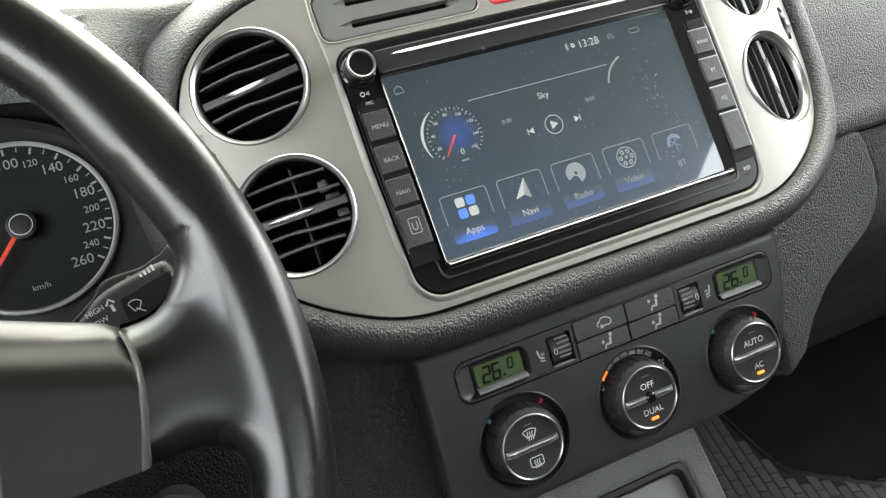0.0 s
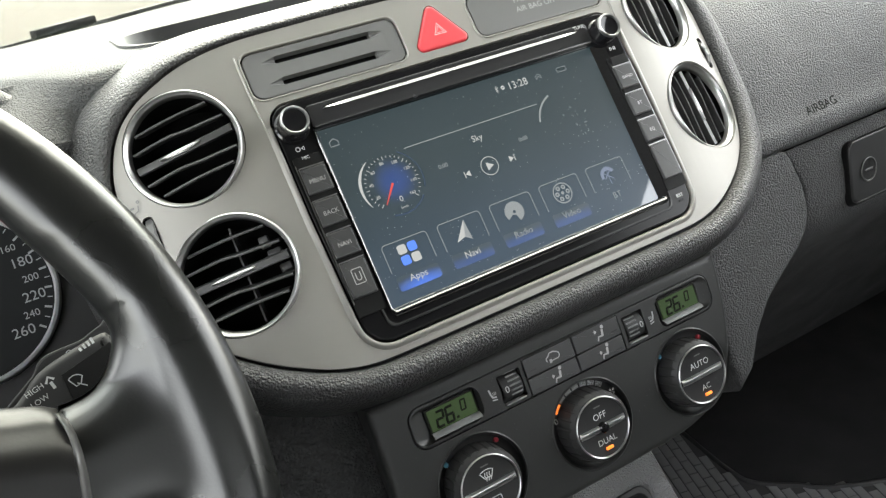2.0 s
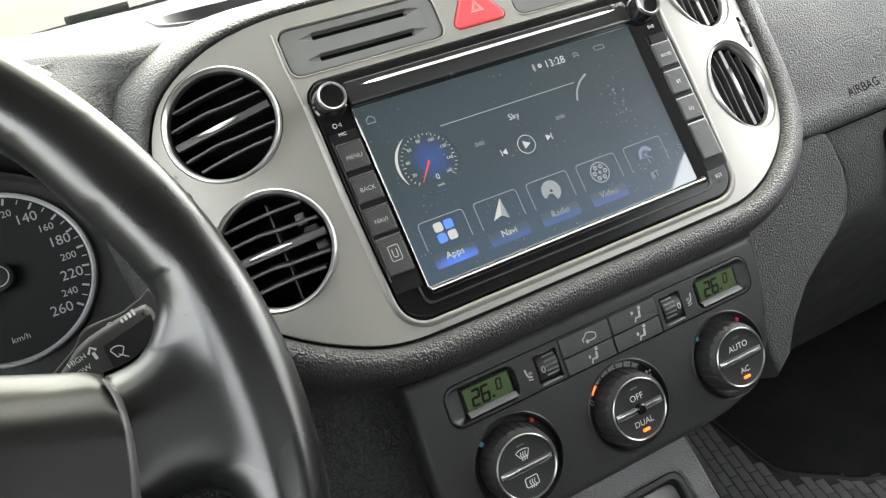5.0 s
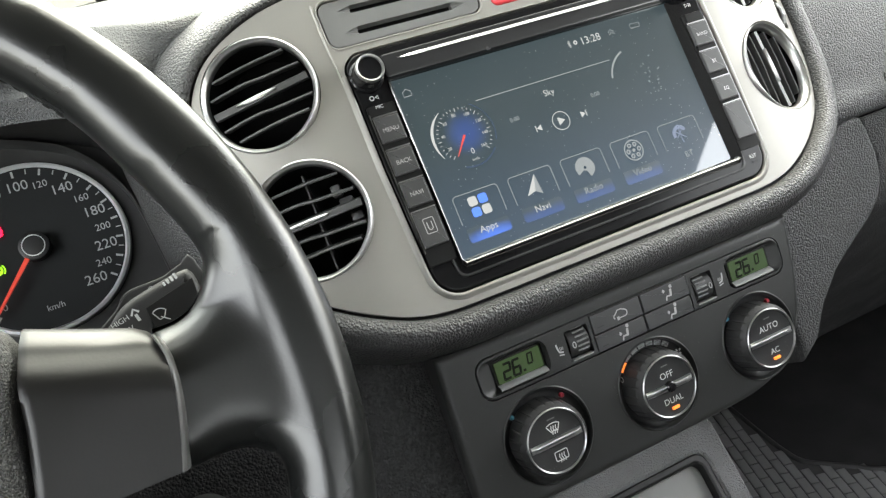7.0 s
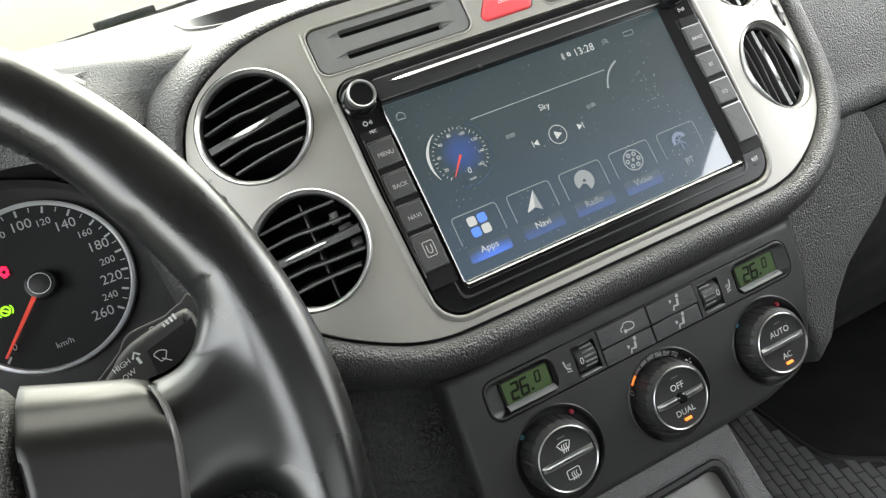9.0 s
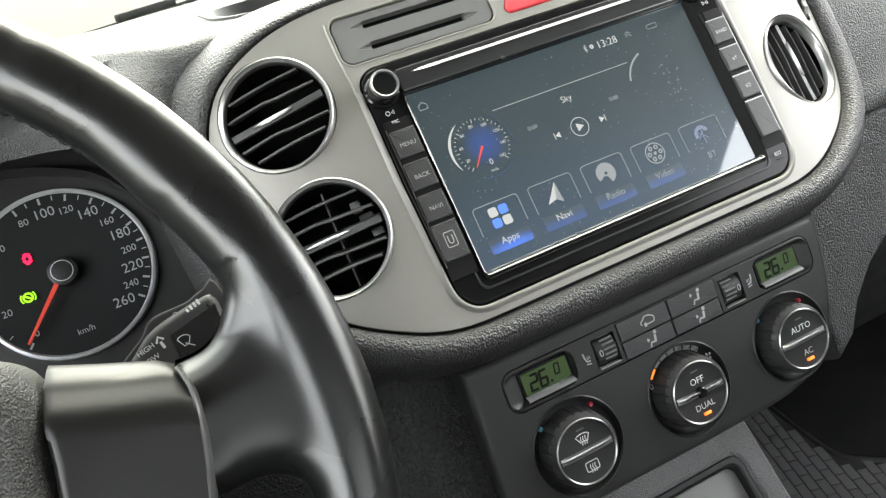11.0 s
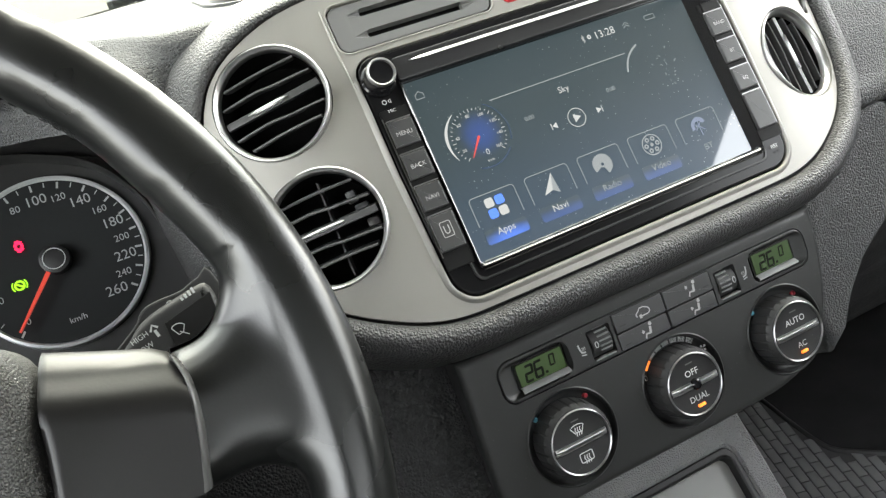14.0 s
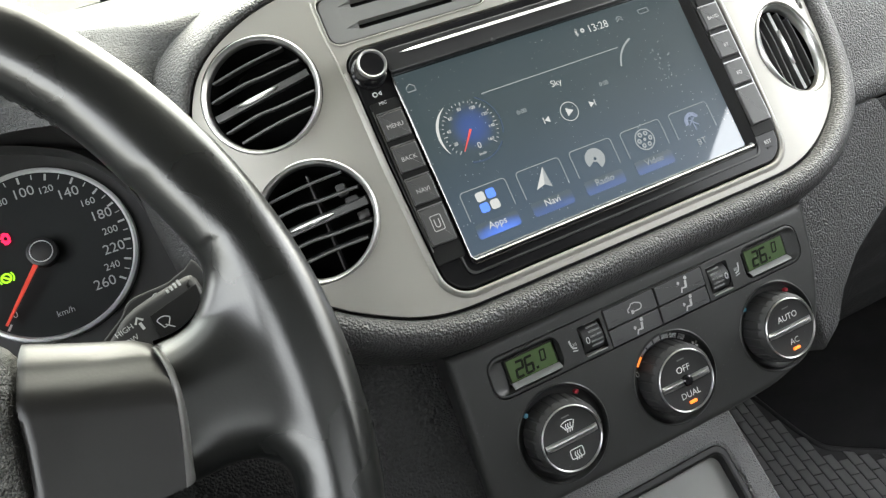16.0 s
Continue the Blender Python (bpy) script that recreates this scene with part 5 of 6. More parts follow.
        if n == 1:
            part("knob_button", lathe([(0.0030, -0.0100), (0.0029, -0.0120), (0.0022, -0.0127), (0, -0.0128)], 24, x, kz), GLOSS, kn, "gloss black sensor in the knob")
            for q in range(6):
                a0 = 126 - 13.5 * q
                part("fan_bar", stroke(arc(x, kz, 0.0222, a0, a0 - 11, 4), 0.0020 + 0.0002 * q, 0.0034), TRAYRIM, c)
            part("fan_lamp", stroke(arc(x, kz, 0.0228, 129, 143, 4), 0.0014, 0.0022, thick=0.0006), ORANGE, c, "lit orange fan mark")
            text("fan_lettering", "0", 0.0048, GREYPRINT, c, x - 0.0196, 0.0016, kz + 0.0098, turn=12)
            bm = bmesh.new()
            for q in range(4):
                a = radians(20 + 90 * q)
                bm.faces.new([bm.verts.new((x + 0.0190 + r * math.cos(a + w), 0.0016, kz + 0.0110 + r * math.sin(a + w))) for r, w in ((0.0003, 0.0), (0.0020, -0.1), (0.0023, 0.35), (0.0018, 0.75))])
            part("fan_symbol", bm, GREYPRINT, c, "four-bladed fan symbol")
        else:
            for a0, m in ((46, DOTRED), (134, DOTBLUE)):
                a = radians(a0)
                part("temperature_dot", lathe([(0.0014, 0.0046), (0.0013, 0.0030), (0.0011, 0.0026), (0, 0.0026)], 16, BOWLS[n][0] + 0.0218 * math.cos(a), kz + 0.0218 * math.sin(a)), m, c)


climate()


# ---- lower stack ----
def console():
    t = thing("console_tray", "grey storage lid in a grained frame below the climate control", "storage tray", loc=(0, 0.149, -0.160), rot=(-19.3, 0, 0))
    def outline(w0, w1, z0, z1, r):
        pts = rrect(w0, z0 - z1, r, n=6, cz=(z0 + z1) / 2)
        return [(x * (1 + (w1 / w0 - 1) * (z0 - z) / (z0 - z1)), z) for x, z in pts]
    part("frame", frame_ring(outline(0.188, 0.160, 0.004, -0.17, 0.005), outline(0.150, 0.128, -0.014, -0.16, 0.009), 0.0, 0.05, 0.002), TRAYRIM, t, "grey grained frame")
    part("inner_lip", frame_ring(outline(0.1495, 0.1275, -0.0142, -0.16, 0.009), outline(0.140, 0.118, -0.0195, -0.155, 0.007), 0.0012, 0.014, 0.0012), SATIN, t, "black lip round the lid")
    part("lid", plate(outline(0.1395, 0.1175, -0.0198, -0.1545, 0.007), 0.010, 0.02, 0.001), TRAY, t, "plain grey lid")
    rows = [[(0.092, y, -0.05), (0.094, y, -0.14), (0.100, y + 0.01, -0.40)] for y in (0.17, 0.25, 0.40)]
    part("side", thicken(sheet(rows), 0.01, (-1, 0, 0)), CARPET, thing("tunnel_side", "black side of the centre tunnel", "trim", kind="structure"))


console()


def footwell():
    m = thing("floor_mat", "black ribbed rubber floor mat on the passenger side", "floor mat", base=UP, loc=(0, 0, -0.420))
    edge = [(0.302, 0.34), (0.290, 0.2225), (0.286, 0.1856), (0.2838, 0.154), (0.2860, 0.132), (0.300, 0.1148), (0.3174, 0.099), (0.36, 0.064), (0.60, -0.06)]
    out = [(0.06, 0.34), (0.06, -0.35), (0.60, -0.35)] + edge[::-1]
    bm = plate(out, 0, 0.008, 0.002)
    bmesh.ops.transform(bm, matrix=pose(0, 0, 0, -90, 0, 0), verts=bm.verts)
    # base sheet carries the grooves' shade in its colour
    part("sheet", bm, GROOVE_SHADE, m)
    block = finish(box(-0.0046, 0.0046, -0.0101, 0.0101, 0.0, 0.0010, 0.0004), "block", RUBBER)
    grid = pose(0.262, 0.205, 0, 0, 0, -18)      # the blocks lie in slanted rows
    for i in range(-22, 24):
        for j in range(-14, 9):
            p = grid @ Vector((0.0103 * i, 0.0210 * j + (0.0105 if i % 2 else 0), 0))
            bound = float(np.interp(p.y, [q[1] for q in edge[::-1]], [q[0] for q in edge[::-1]])) - 0.009
            if not (0.085 < p.x < min(bound, 0.42) and 0.02 < p.y < 0.32):
                continue
            b = new("block", block)
            b.parent = m
            b.matrix_local = pose(p.x, p.y, 0, 0, 0, -18)
    bm = sheet([[(x + a, y + a * 0.7, z) for a, z in ((-0.003, 0.0), (-0.002, 0.0018), (0.0, 0.0024), (0.002, 0.0018), (0.003, -0.001))] for x, y in spline(edge, 5, closed=False)])
    part("raised_edge", bm, GREYKEY, m, angle=60)


footwell()


def glovebox():
    g = thing("glovebox", "dark grained glovebox with a recessed key lock handle", "glovebox", loc=(0, 0.055, 0))
    rows = []
    for z, y, x0 in ((0.0012, 0.006, 0.2330), (0.0010, 0.002, 0.2335), (-0.0018, 0.0, 0.2335), (-0.028, 0.0, 0.2330), (-0.042, 0.002, 0.2270), (-0.053, 0.008, 0.2190), (-0.062, 0.020, 0.2100), (-0.070, 0.038, 0.1980), (-0.080, 0.065, 0.190), (-0.100, 0.11, 0.180), (-0.130, 0.17, 0.176), (-0.170, 0.24, 0.174)):
        rows.append([(x0 + 0.0022, y + 0.02, z), (x0 + 0.0026, y + 0.003, z), (x0 + 0.0050, y, z), (0.40, y, z), (0.62, y, z)])
    part("lid", steep(sheet(rows), 0.055, 0.40), SIDE, g, "dark grained lid that curves away below", angle=60)
    cx, cz = 0.3560, -0.0330
    def slant(bm):
        for v in bm.verts:
            v.co.y += -0.46 * (v.co.z - cz) + 0.008
        return bm
    h = part("handle_plate", slant(plate(rrect(0.130, 0.0430, 0.006, cx=cx, cz=cz), -0.0012, 0.006, 0.0016, steps=3)), HANDLE, g, "satin black release handle")
    part("handle_rim", slant(frame_ring(rrect(0.133, 0.0460, 0.007, cx=cx, cz=cz), rrect(0.1304, 0.0434, 0.0062, cx=cx, cz=cz), -0.0004, 0.005, 0.0006)), DARK, g)
    part("handle_edge", slant(box(cx - 0.060, cx + 0.060, -0.0018, 0.002, cz - 0.0222, cz - 0.0212, 0.0004)), SLOTGREY, h, "lighter lower edge")
    l = part("lock", slant(lathe([(0.0084, -0.0008), (0.0082, -0.0024), (0.0077, -0.0028), (0.0072, -0.0022), (0, -0.0022)], 40, 0.3092, -0.0350)), SATIN, h, "round lock barrel")
    part("lock_ring", slant(lathe([(0.0085, -0.0022), (0.0084, -0.0028), (0.0080, -0.0031), (0.0076, -0.0027)], 40, 0.3092, -0.0350)), SLOTGREY, l)
    part("keyhole", slant(box(0.3055, 0.3130, -0.0030, -0.0018, -0.0357, -0.0343, 0.0003)), STRIP, l, "bright keyhole bar")


glovebox()


# ---- instruments ----
def instruments():
    y = 0.158
    i = thing("instrument_cluster", "black instrument cluster with a chrome-ringed speedometer", "instrument cluster", loc=(-0.2870, y, 0.1130))
    R = 0.0512
    part("back_panel", plate(rrect(0.30, 0.15, 0.05, cx=-0.075, cz=0.0), 0.004, 0.02, 0.002), SURROUND, i, "dark surround of the dials")
    for cx in (0, -0.150):
        part("dial", lathe([(R, 0.0), (R * 0.5, 0.0015), (0, 0.002)], 72, cx), DIAL, i, "black dial face")
        part("dial_ring", lathe([(R - 0.001, 0.002), (R, -0.0006), (R + 0.0009, -0.0014), (R + 0.0026, -0.0008), (R + 0.0034, 0.005)], 96, cx), DIALRING, i, "silver ring around the dial", angle=60)
    for line in ([(-0.075, 0.0735), (-0.040, 0.0725), (-0.006, 0.0690), (0.0225, 0.0590), (0.0400, 0.0480), (0.0545, 0.0290), (0.0625, 0.0100), (0.0660, -0.0150), (0.0690, -0.0450)], [(0.0655, 0.0080), (0.0690, -0.0180), (0.0722, -0.0450)]):
        rows = [[(x + o, yy, z) for o, yy in ((-0.0007, 0.004), (-0.0006, -0.0122), (0.0, -0.0128), (0.0006, -0.0122), (0.0007, 0.004))] for x, z in spline(line, 5, closed=False)]
        part("lens_edge", sheet(rows), SURROUND, i, "thin edge of the clear cover", angle=70)
    def turn(v):
        return float(np.interp(v, (0, 80, 160, 260), (229, 107.5, 34, -40)))
    # scale: 0 at the lower left, 260 at the lower right
    for k in range(27):
        a = radians(turn(10 * k))
        r1 = R - 0.0012
        r0 = r1 - (0.0042 if k % 2 == 0 else 0.0030)
        part("mark", stroke([(r0 * math.cos(a), r0 * math.sin(a)), (r1 * math.cos(a), r1 * math.sin(a))], 0.0013 if k % 2 == 0 else 0.0006, 0.0001), DIALPRINT, i)
    for n in range(0, 261, 20):
        a = radians(turn(n))
        r, a = 0.0398, radians(float(np.interp(n, (0, 80, 160, 260), (228.4, 107.0, 33.0, -49.0))))
        text("number", str(n), 0.0088 if n in (100, 140, 180, 220, 260) else 0.0062, DIALPRINT, i, r * math.cos(a), 0.0, r * math.sin(a))
    text("unit_lettering", "km/h", 0.0052, DIALPRINT, i, 0.0, -0.0004, -0.0385)
    a = radians(228)
    bm = bmesh.new()
    q = Vector((math.cos(a), math.sin(a)))
    p = Vector((-q.y, q.x))
    vs = []
    for rr, w in ((0.006, 0.0013), (0.0475, 0.0006)):
        for s in (-1, 1):
            for yy in (-0.004, -0.0055):
                vs.append(bm.verts.new((q.x * rr + p.x * w * s, yy, q.y * rr + p.y * w * s)))
    bmesh.ops.convex_hull(bm, input=vs)
    part("needle", bm, NEEDLE, i, "red pointer at zero")
    hub = part("hub", lathe([(0.0088, 0.0), (0.0086, -0.006), (0.0072, -0.0066), (0, -0.0068)], 40), SATIN, i, "black pointer hub")
    part("hub_ring", lathe([(0.0066, -0.0060), (0.0066, -0.0072), (0.0061, -0.0072), (0.0061, -0.0060)], 40), DIALRING, hub)
    bm = bmesh.new()
    for k in range(7):
        aa = math.tau * k / 7
        stroke([(-0.0169 + 0.0010 * math.cos(aa), 0.0160 + 0.0014 * math.sin(aa)), (-0.0169 + 0.0026 * math.cos(aa), 0.0160 + 0.0038 * math.sin(aa))], 0.0022, 0.0003, bm)
    part("warning_lamp", bm, WARN_RED, i, "lit red warning lamp")
    bm = stroke(disc(0.0026, 20, -0.0240, -0.0071), 0.0012, 0.0003, closed=True)
    stroke([(-0.0257, -0.0058), (-0.0223, -0.0084)], 0.0012, 0.0003, bm)
    stroke(arc(-0.0240, -0.0071, 0.0042, 40, -40, 6), 0.0008, 0.0003, bm)
    stroke(arc(-0.0240, -0.0071, 0.0042, 140, 220, 6), 0.0008, 0.0003, bm)
    part("warning_lamp", bm, WARN_GREEN, i, "lit green warning lamp")


instruments()


# ---- steering wheel ----
WB = D @ pose(-0.3700, -0.0890, -0.0120, 3.4, 0, 0)


def moulded(bm, size):
    """Closed shapes that cross, melted into one skin."""
    me = bpy.data.meshes.new("raw")
    bmesh.ops.recalc_face_normals(bm, faces=bm.faces)
    bm.to_mesh(me)
    bm.free()
    ob = new("raw", me)
    mod = ob.modifiers.new("melt", "REMESH")
    mod.mode, mod.voxel_size = "VOXEL", size
    bpy.context.view_layer.update()
    done = bpy.data.meshes.new_from_object(ob.evaluated_get(bpy.context.evaluated_depsgraph_get()))
    bpy.data.objects.remove(ob)
    bm = bmesh.new()
    bm.from_mesh(done)
    return bm


def steering_wheel():
    w = thing("steering_wheel", "black leather steering wheel with smooth worn rim", "steering wheel", base=WB)
    R, n, m = 0.1820, 160, 32
    bm = bmesh.new()
    rows = []
    for k in range(n):
        a = math.tau * k / n
        deg = math.degrees(a)
        side = min(deg, abs(180 - deg)) if deg <= 180 else 0.0      # thumb rests begin with a step below ten and two o'clock
        rise, fall = min(1.0, max(0.0, (35 - side) / 10)), min(1.0, max(0.0, (side - 8) / 16))
        grip = rise * rise * (3 - 2 * rise) * fall * fall * (3 - 2 * fall)
        ring = []
        for j in range(m):
            b = math.tau * j / m
            rr = 0.0143 * (0.955 if k in (20, 60) else 1.0)      # seams across the leather
            cb, sb = math.cos(b), math.sin(b)
            o = rr * math.copysign(abs(cb) ** (0.78 if cb > 0 and sb < 0 else 0.95), cb)
            if o < 0:
                o *= 1 + 0.11 * grip
            r = R + o
            push = 0.0020 * grip * max(0.0, -sb) * min(1.0, max(0.0, 0.3 - cb))
            ring.append(bm.verts.new((r * math.cos(a), rr * math.copysign(abs(sb) ** (0.84 if cb > 0 and sb < 0 else 0.95), sb) - push, r * math.sin(a))))
        rows.append(ring)
    rows.append(rows[0])
    for a, b in zip(rows, rows[1:]):
        bridge(bm, a, b)
    edge = [(0.1378, 0.0236), (0.1400, 0.0200), (0.1416, 0.0145), (0.1421, 0.0095), (0.1410, 0.0), (0.1386, -0.0110), (0.1354, -0.0225)]
    def right(z):
        return float(np.interp(z, [q[1] for q in edge[::-1]], [q[0] for q in edge[::-1]]))
    arm = [(0.1150, 0.0245), (0.1280, 0.0234), (0.1400, 0.0224), (0.148, 0.0222), (0.1555, 0.0258), (0.161, 0.034), (0.166, 0.048), (0.178, 0.050), (0.183, 0.0), (0.178, -0.050), (0.168, -0.056), (0.1655, -0.042), (0.163, -0.031), (0.158, -0.0255), (0.150, -0.0235), (0.142, -0.0238), (0.1260, -0.0243), (0.1150, -0.0240)]
    for s in (1, -1):
        spoke = plate([(s * x, z) for x, z in (arm if s < 0 else arm[::-1])], -0.0105, 0.0110, 0.0095, steps=7)
        for v in spoke.verts:      # the spoke's face leans down
            v.co.y += 0.03 * max(0.0, 0.012 - v.co.z) * min(1.0, max(0.0, (0.172 - abs(v.co.x)) / 0.012))
        raw = bpy.data.meshes.new("spoke")
        spoke.to_mesh(raw)
        spoke.free()
        bm.from_mesh(raw)
    bm = moulded(bm, 0.0012)
    near = [v for v in bm.verts if abs(v.co.z) < 0.072 and 0.1430 < abs(v.co.x) < 0.1770]
    for k in range(30):
        bmesh.ops.smooth_vert(bm, verts=near, factor=0.6, use_axis_x=True, use_axis_y=True, use_axis_z=True)
    bm.normal_update()
    for k in range(16):      # the fillet between rim and spoke widens towards its middle
        near = [v for v in near if abs(v.co.z) < 0.072 - 0.0016 * k and 0.1430 < abs(v.co.x) < 0.1765 - 0.0004 * k and v.normal.y < -0.3]
        for q in range(4):
            bmesh.ops.smooth_vert(bm, verts=near, factor=0.6, use_axis_x=True, use_axis_y=True, use_axis_z=True)
    near = [v for v in bm.verts if abs(v.co.z) < 0.10 and 0.1300 < abs(v.co.x)]
    for k in range(8):
        bmesh.ops.smooth_vert(bm, verts=near, factor=0.5, use_axis_x=True, use_axis_y=True, use_axis_z=True)
    for v in bm.verts:      # the spoke's top leans back, and it runs on under the insert
        if abs(v.co.z) < 0.045 and v.co.y < 0.004:
            fade = min(1.0, max(0.0, (0.1720 - abs(v.co.x)) / 0.034)) * min(1.0, max(0.0, (0.050 - v.co.z) / 0.028))
            v.co.y += 36 * fade * min(0.019, max(0.0, v.co.z - 0.004)) ** 2
        if abs(v.co.z) < 0.03 and abs(v.co.x) < right(v.co.z) + 0.0002:
            v.co.y, v.co.z = max(v.co.y, 0.0040), min(max(v.co.z, -0.0200), 0.0170)
    part("rim", bm, RIM, w, "smooth black leather rim with moulded spokes", angle=80)
    bm = bmesh.new()
    for k in range(210):
        a = math.tau * k / 210
        r = R - 0.0137
        c = Vector((r * math.cos(a), 0.0040, r * math.sin(a)))
        t, o = Vector((-math.sin(a), 0, math.cos(a))), Vector((math.cos(a), 0, math.sin(a)))
        vs = [bm.verts.new(c + t * (0.0020 * q) + o * (0.0006 * u) + Vector((0, 0.0007 * u2, 0))) for q, u, u2 in ((-1, 0.4, 0.3), (-0.6, -1, 0), (0.6, -1, 0.4), (1, 0.4, 0.3), (0, 1.2, 1.4), (0, 1.2, -1.4))]
        bmesh.ops.convex_hull(bm, input=vs)
    part("stitching", bm, THREAD, w, "black stitched seam along the inside of the rim", angle=50)
    # inserts of the right and left spokes, with a grooved top edge and a face that leans down
    def left(z):
        return float(np.interp(z, (-0.0225, -0.0130, 0.0061, 0.0177, 0.0360), (0.0940, 0.0962, 0.0999, 0.1013, 0.1046)))
    # profile from the top edge down: a soft step, then a nearly flat face
    steps = [0.0225 * (k / 30) ** 1.4 for k in range(31)]
    depth, height = steps + [0.030, 0.045, 0.0585], [0.0030]
    for a, b in zip(depth, depth[1:]):
        tilt = float(np.interp((a + b) / 2, (0.0, 0.0006, 0.002, 0.0055, 0.0072, 0.0090, 0.0112, 0.0150, 0.0190, 0.0225, 0.0300, 0.0585), (3.5, 2.4, 1.6, 1.15, 0.72, 0.95, 1.0, 0.6, 0.2, 0.0, -0.06, -0.10)))
        height.append(height[-1] - tilt * (b - a))
    for s in (1, -1):
        rows = []
        for u in range(25):
            f = u / 24
            top = 0.0360 - 0.0122 * f - 0.0016 * (max(0, f - 0.90) / 0.10) ** 2
            g = max(0.0, 0.05 - f) / 0.05
            row = []
            for d, y in zip(depth, height):
                z = top - d * (top + 0.0225) / 0.0585 if d > 0.0226 else top - d
                row.append((s * (left(z) + (right(z) - 0.0004 - left(z)) * f), y + 0.0010 * g ** 2, z))
            rows.append(row)
        part("spoke_insert", thicken(sheet(rows), 0.010, (0, 1, 0)), SPOKE, w, "satin black spoke insert", angle=60)
        rows = []
        for x, z in spline(edge[1:], 4, closed=False):
            y = -0.0024 - 0.0124 * min(1.0, max(0.0, (0.0240 - z) / 0.018)) ** 0.7 + 0.04 * max(0.0, 0.006 - z)
            k = 0.45 + 0.55 * min(1.0, max(0.0, (0.022 - z) / 0.025))
            rows.append([(s * (x + o * k), y + q * k, z) for o, q in ((-0.0014, 0.0050), (-0.0010, 0.0004), (-0.0004, -0.0007), (0.0003, -0.0006), (0.0010, 0.0004), (0.0016, 0.0024), (0.0020, 0.0070))])
        # the bead's pale colour stands in for a highlight
        part("spoke_edge", sheet(rows), EDGE_LIGHT, w, "narrow shiny edge beside the insert, lightened as a highlight", angle=70)
    bm = bmesh.new()
    out = spline([(0.0, 0.070), (0.050, 0.064), (0.085, 0.047), (0.1005, 0.033), (0.0985, 0.005), (0.092, -0.028), (0.070, -0.060), (0.0, -0.080), (-0.070, -0.060), (-0.092, -0.028), (-0.0985, 0.005), (-0.1005, 0.033), (-0.085, 0.047), (-0.050, 0.064)], 5)[::-1]
    loops = []
    for d, y in ((0, 0.012), (0, -0.008), (0.002, -0.014), (0.007, -0.019), (0.02, -0.023), (0.04, -0.025)):
        loops.append(add_loop(bm, inset(out, d), y))
    for a, b in zip(loops, loops[1:]):
        bridge(bm, a, b)
    bm.faces.new(loops[-1])
    part("airbag_cover", bm, BOSS, w, "pebbled black airbag cover", angle=60)
    part("lower_spoke", box(-0.025, 0.025, -0.006, 0.010, -0.178, -0.060, 0.005), SPOKE, w)
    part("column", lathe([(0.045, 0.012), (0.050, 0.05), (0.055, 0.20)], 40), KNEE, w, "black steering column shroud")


steering_wheel()


def stalk():
    s = thing("wiper_stalk", "black wiper stalk with white symbols behind the wheel", "stalk", loc=(-0.2390, -0.0220, 0.0265))
    pts = [(-0.0600, -0.0120), (-0.0280, -0.0080), (-0.0120, -0.0030), (-0.0050, 0.0030), (0.0020, 0.0068), (0.0140, 0.0098), (0.0250, 0.0118), (0.0275, 0.0105), (0.0290, 0.0060), (0.0290, -0.0090), (0.0270, -0.0130), (0.0100, -0.0150), (-0.0300, -0.0200), (-0.0600, -0.0220)]
    part("lever", plate(spline(pts[::-1], 2), -0.0005, 0.014, 0.0035, steps=4), STALK, s, angle=50)
    text("lettering", "HIGH", 0.0031, DIALPRINT, s, -0.0042, -0.0008, -0.0010, turn=14)
    text("lettering", "LOW", 0.0031, DIALPRINT, s, -0.0035, -0.0008, -0.0056, turn=14)
    bm = stroke([(0.0030, -0.0030), (0.0022, 0.0000)], 0.0012, -0.0006)
    stroke([(0.0005, -0.0002), (0.0018, 0.0022), (0.0038, 0.0006)], 0.0009, -0.0006, bm)
    part("arrow", bm, DIALPRINT, s)
    part("symbol_field", plate([(0.0275, 0.0068), (0.0065, 0.0010), (0.0075, -0.0110), (0.0275, -0.0090)], -0.0009, 0.0005, 0.0003), DARK, s)
    bm = stroke([(0.0078, -0.0015), *arc(0.0108, -0.0045, 0.0045, 125, 40, 6), (0.0126, -0.0050), (0.0102, -0.0056)], 0.0005, -0.0010, closed=True)
    stroke([(0.0150, -0.0072), (0.0110, -0.0042)], 0.0005, -0.0010, bm)
    bmesh.ops.transform(bm, matrix=pose(0.0108, 0, -0.0045) @ Matrix.Diagonal((0.8, 1, 0.8, 1)) @ pose(-0.0108, 0, 0.0045), verts=bm.verts)
    part("wiper_symbol", bm, DIALPRINT, s)
    bm = bmesh.new()
    for k in range(4):
        stroke([(0.0165 + 0.0017 * k, 0.0072 + 0.0004 * k), (0.0160 + 0.0017 * k, 0.0086 + 0.0008 * k)], 0.0010, -0.0006, bm)
    part("interval_marks", bm, DIALPRINT, s)


stalk()


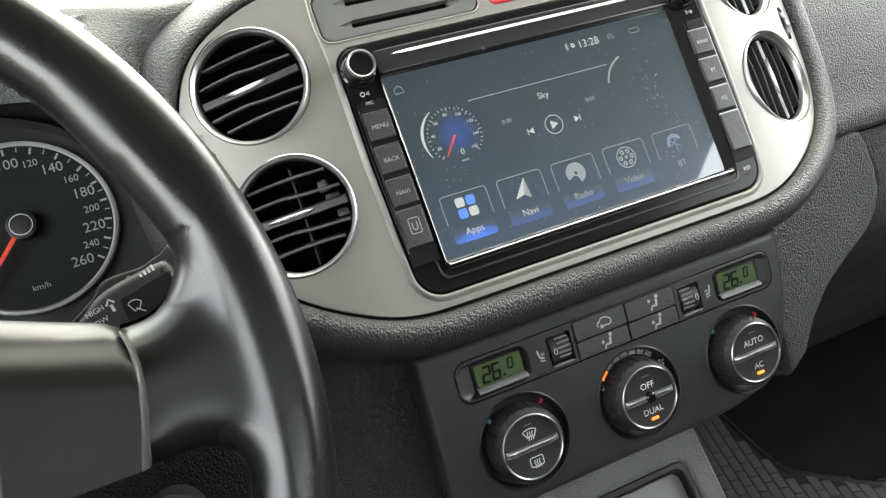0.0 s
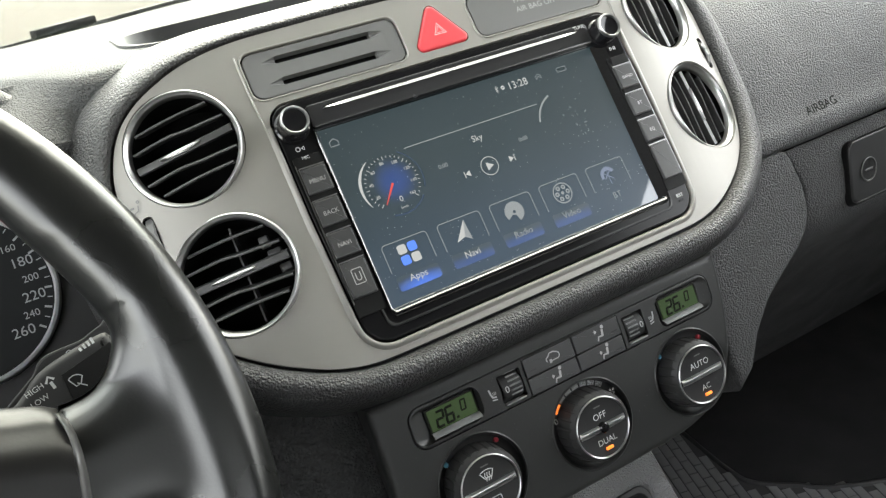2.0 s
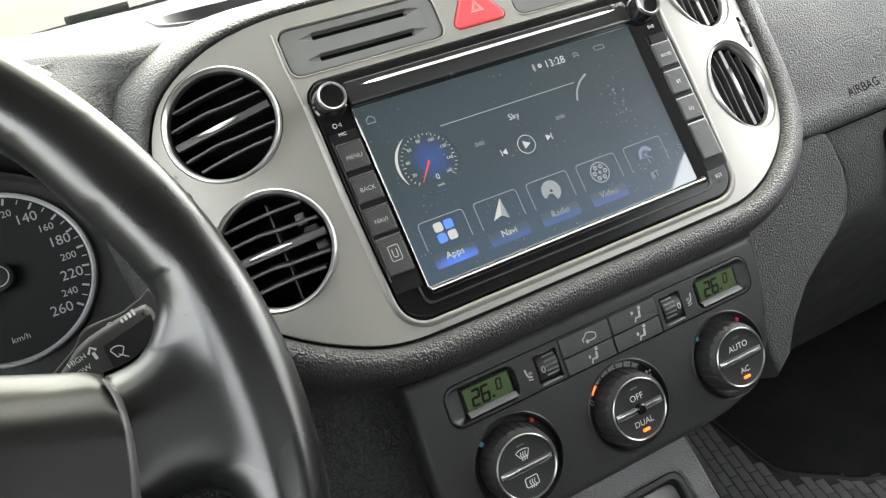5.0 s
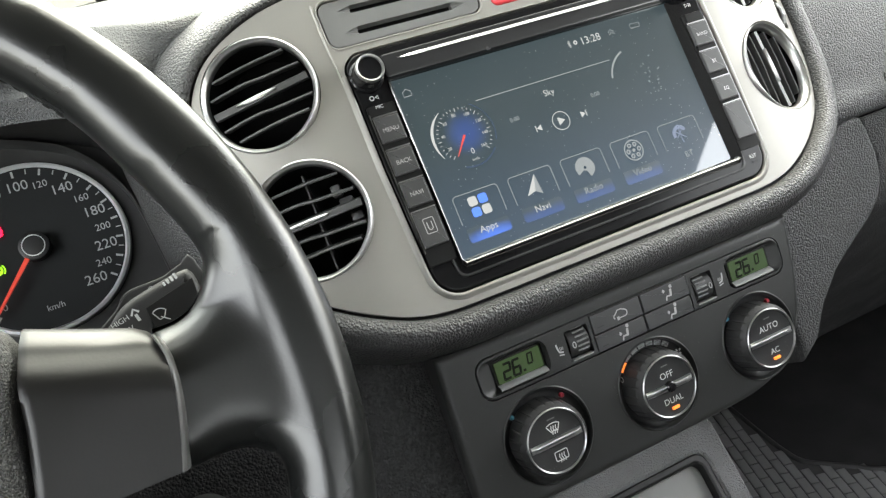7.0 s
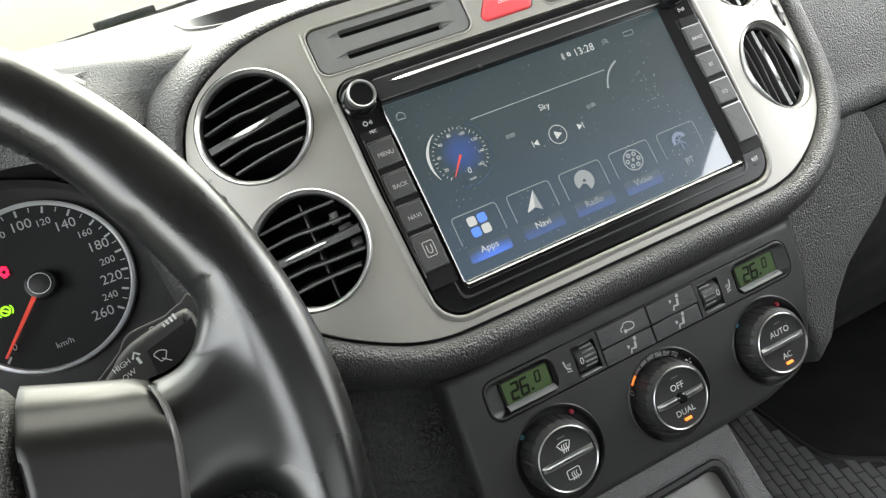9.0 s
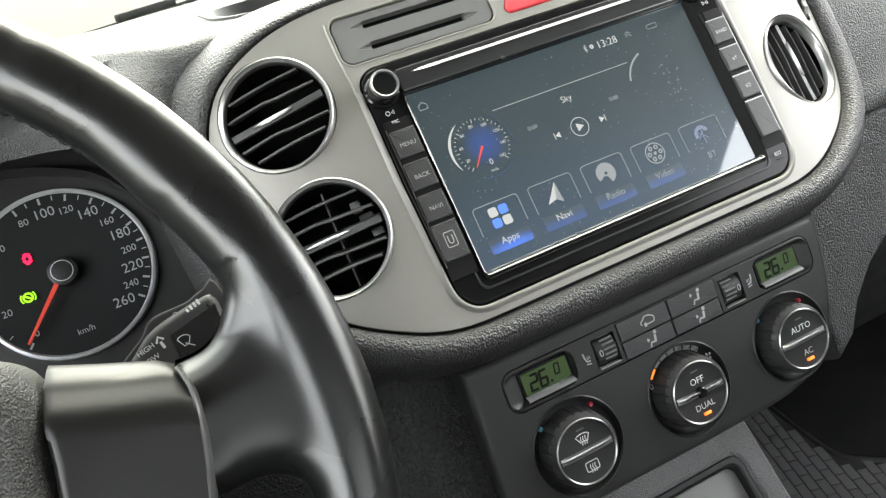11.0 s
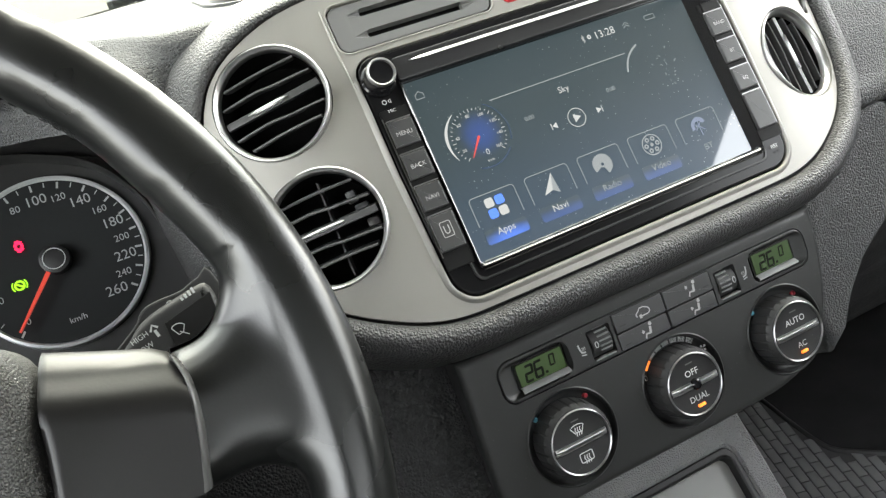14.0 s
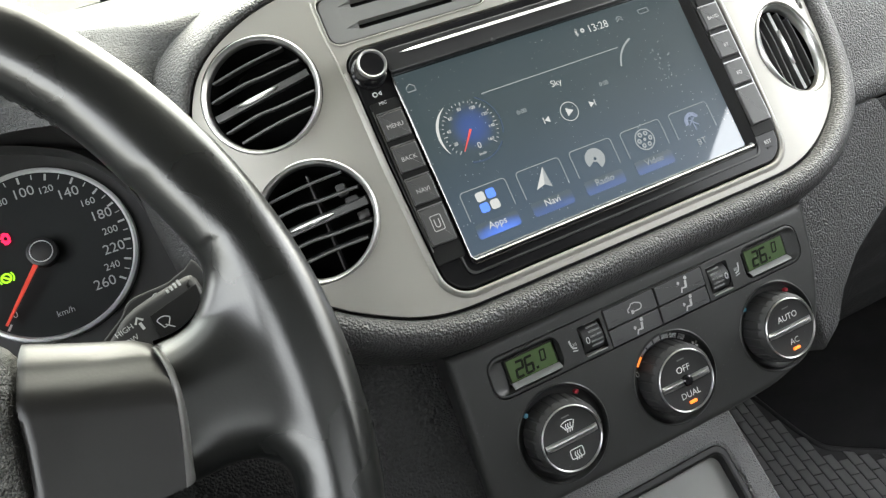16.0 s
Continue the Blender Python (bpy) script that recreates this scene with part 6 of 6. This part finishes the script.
def column_cover():
    out = [(-0.268, 0.0150), (-0.2450, 0.0335), (-0.2420, 0.0372), (-0.2385, 0.0397), (-0.2333, 0.0406), (-0.2228, 0.0411), (-0.2192, 0.0424), (-0.2139, 0.0441), (-0.2080, 0.0448), (-0.2060, 0.0100), (-0.2500, -0.0050)]
    part("column_cover", plate(spline(out[::-1], 3), -0.004, 0.030, 0.0008, steps=3), STALK, dash, "black cover of the steering column", angle=50)
    part("cover_line", stroke(spline([(-0.2430, 0.0345), (-0.2404, 0.0372), (-0.2375, 0.0388), (-0.2330, 0.0395), (-0.2220, 0.0399)], 4, closed=False), 0.0004, -0.0042), GREYKEY, dash)
    ring = stroke(arc(-0.2285, 0.0374, 0.0011, 0, 360, 12), 0.0004, -0.0042)
    stroke([(-0.2271, 0.0374), (-0.2248, 0.0380)], 0.0004, -0.0042, ring)
    part("cover_symbol", ring, DIALPRINT, dash, "small white symbol")


column_cover()


def ignition():
    i = thing("ignition_lock", "black round ignition lock with a metal key in it", "ignition lock", loc=(-0.2425, 0.0060, -0.0690))
    part("bezel", lathe([(0.0150, 0.030), (0.0148, 0.0020), (0.0140, 0.0), (0.0128, -0.0006), (0.0118, 0.0004), (0.0112, 0.0030), (0, 0.0034)], 48), SATIN, i, "rounded black bezel")
    part("lock_ring", lathe([(0.0100, 0.0034), (0.0098, 0.0014), (0.0088, 0.0010), (0.0080, 0.0022)], 40), STRIP, i, "metal ring of the lock")
    k = part("key", box(-0.0016, 0.0016, -0.020, 0.0030, -0.0040, 0.0040, 0.0006), STRIP, i, "metal key blade")
    part("key_head", box(-0.0040, 0.0040, -0.040, -0.0185, -0.0085, 0.0085, 0.0030), SATIN, k, "black key head")


ignition()


def wiper():
    w = thing("windscreen_wiper", "black wiper arm resting outside the windscreen", "wiper", base=UP, loc=(-0.155, 0.632, 0.116), rot=(0, 0, 30))
    part("arm", box(-0.045, 0.03, -0.006, 0.006, 0.0, 0.010, 0.003), DARK, w)
    part("blade", box(-0.30, 0.20, 0.008, 0.016, -0.006, 0.002, 0.002), DARK, w)


wiper()
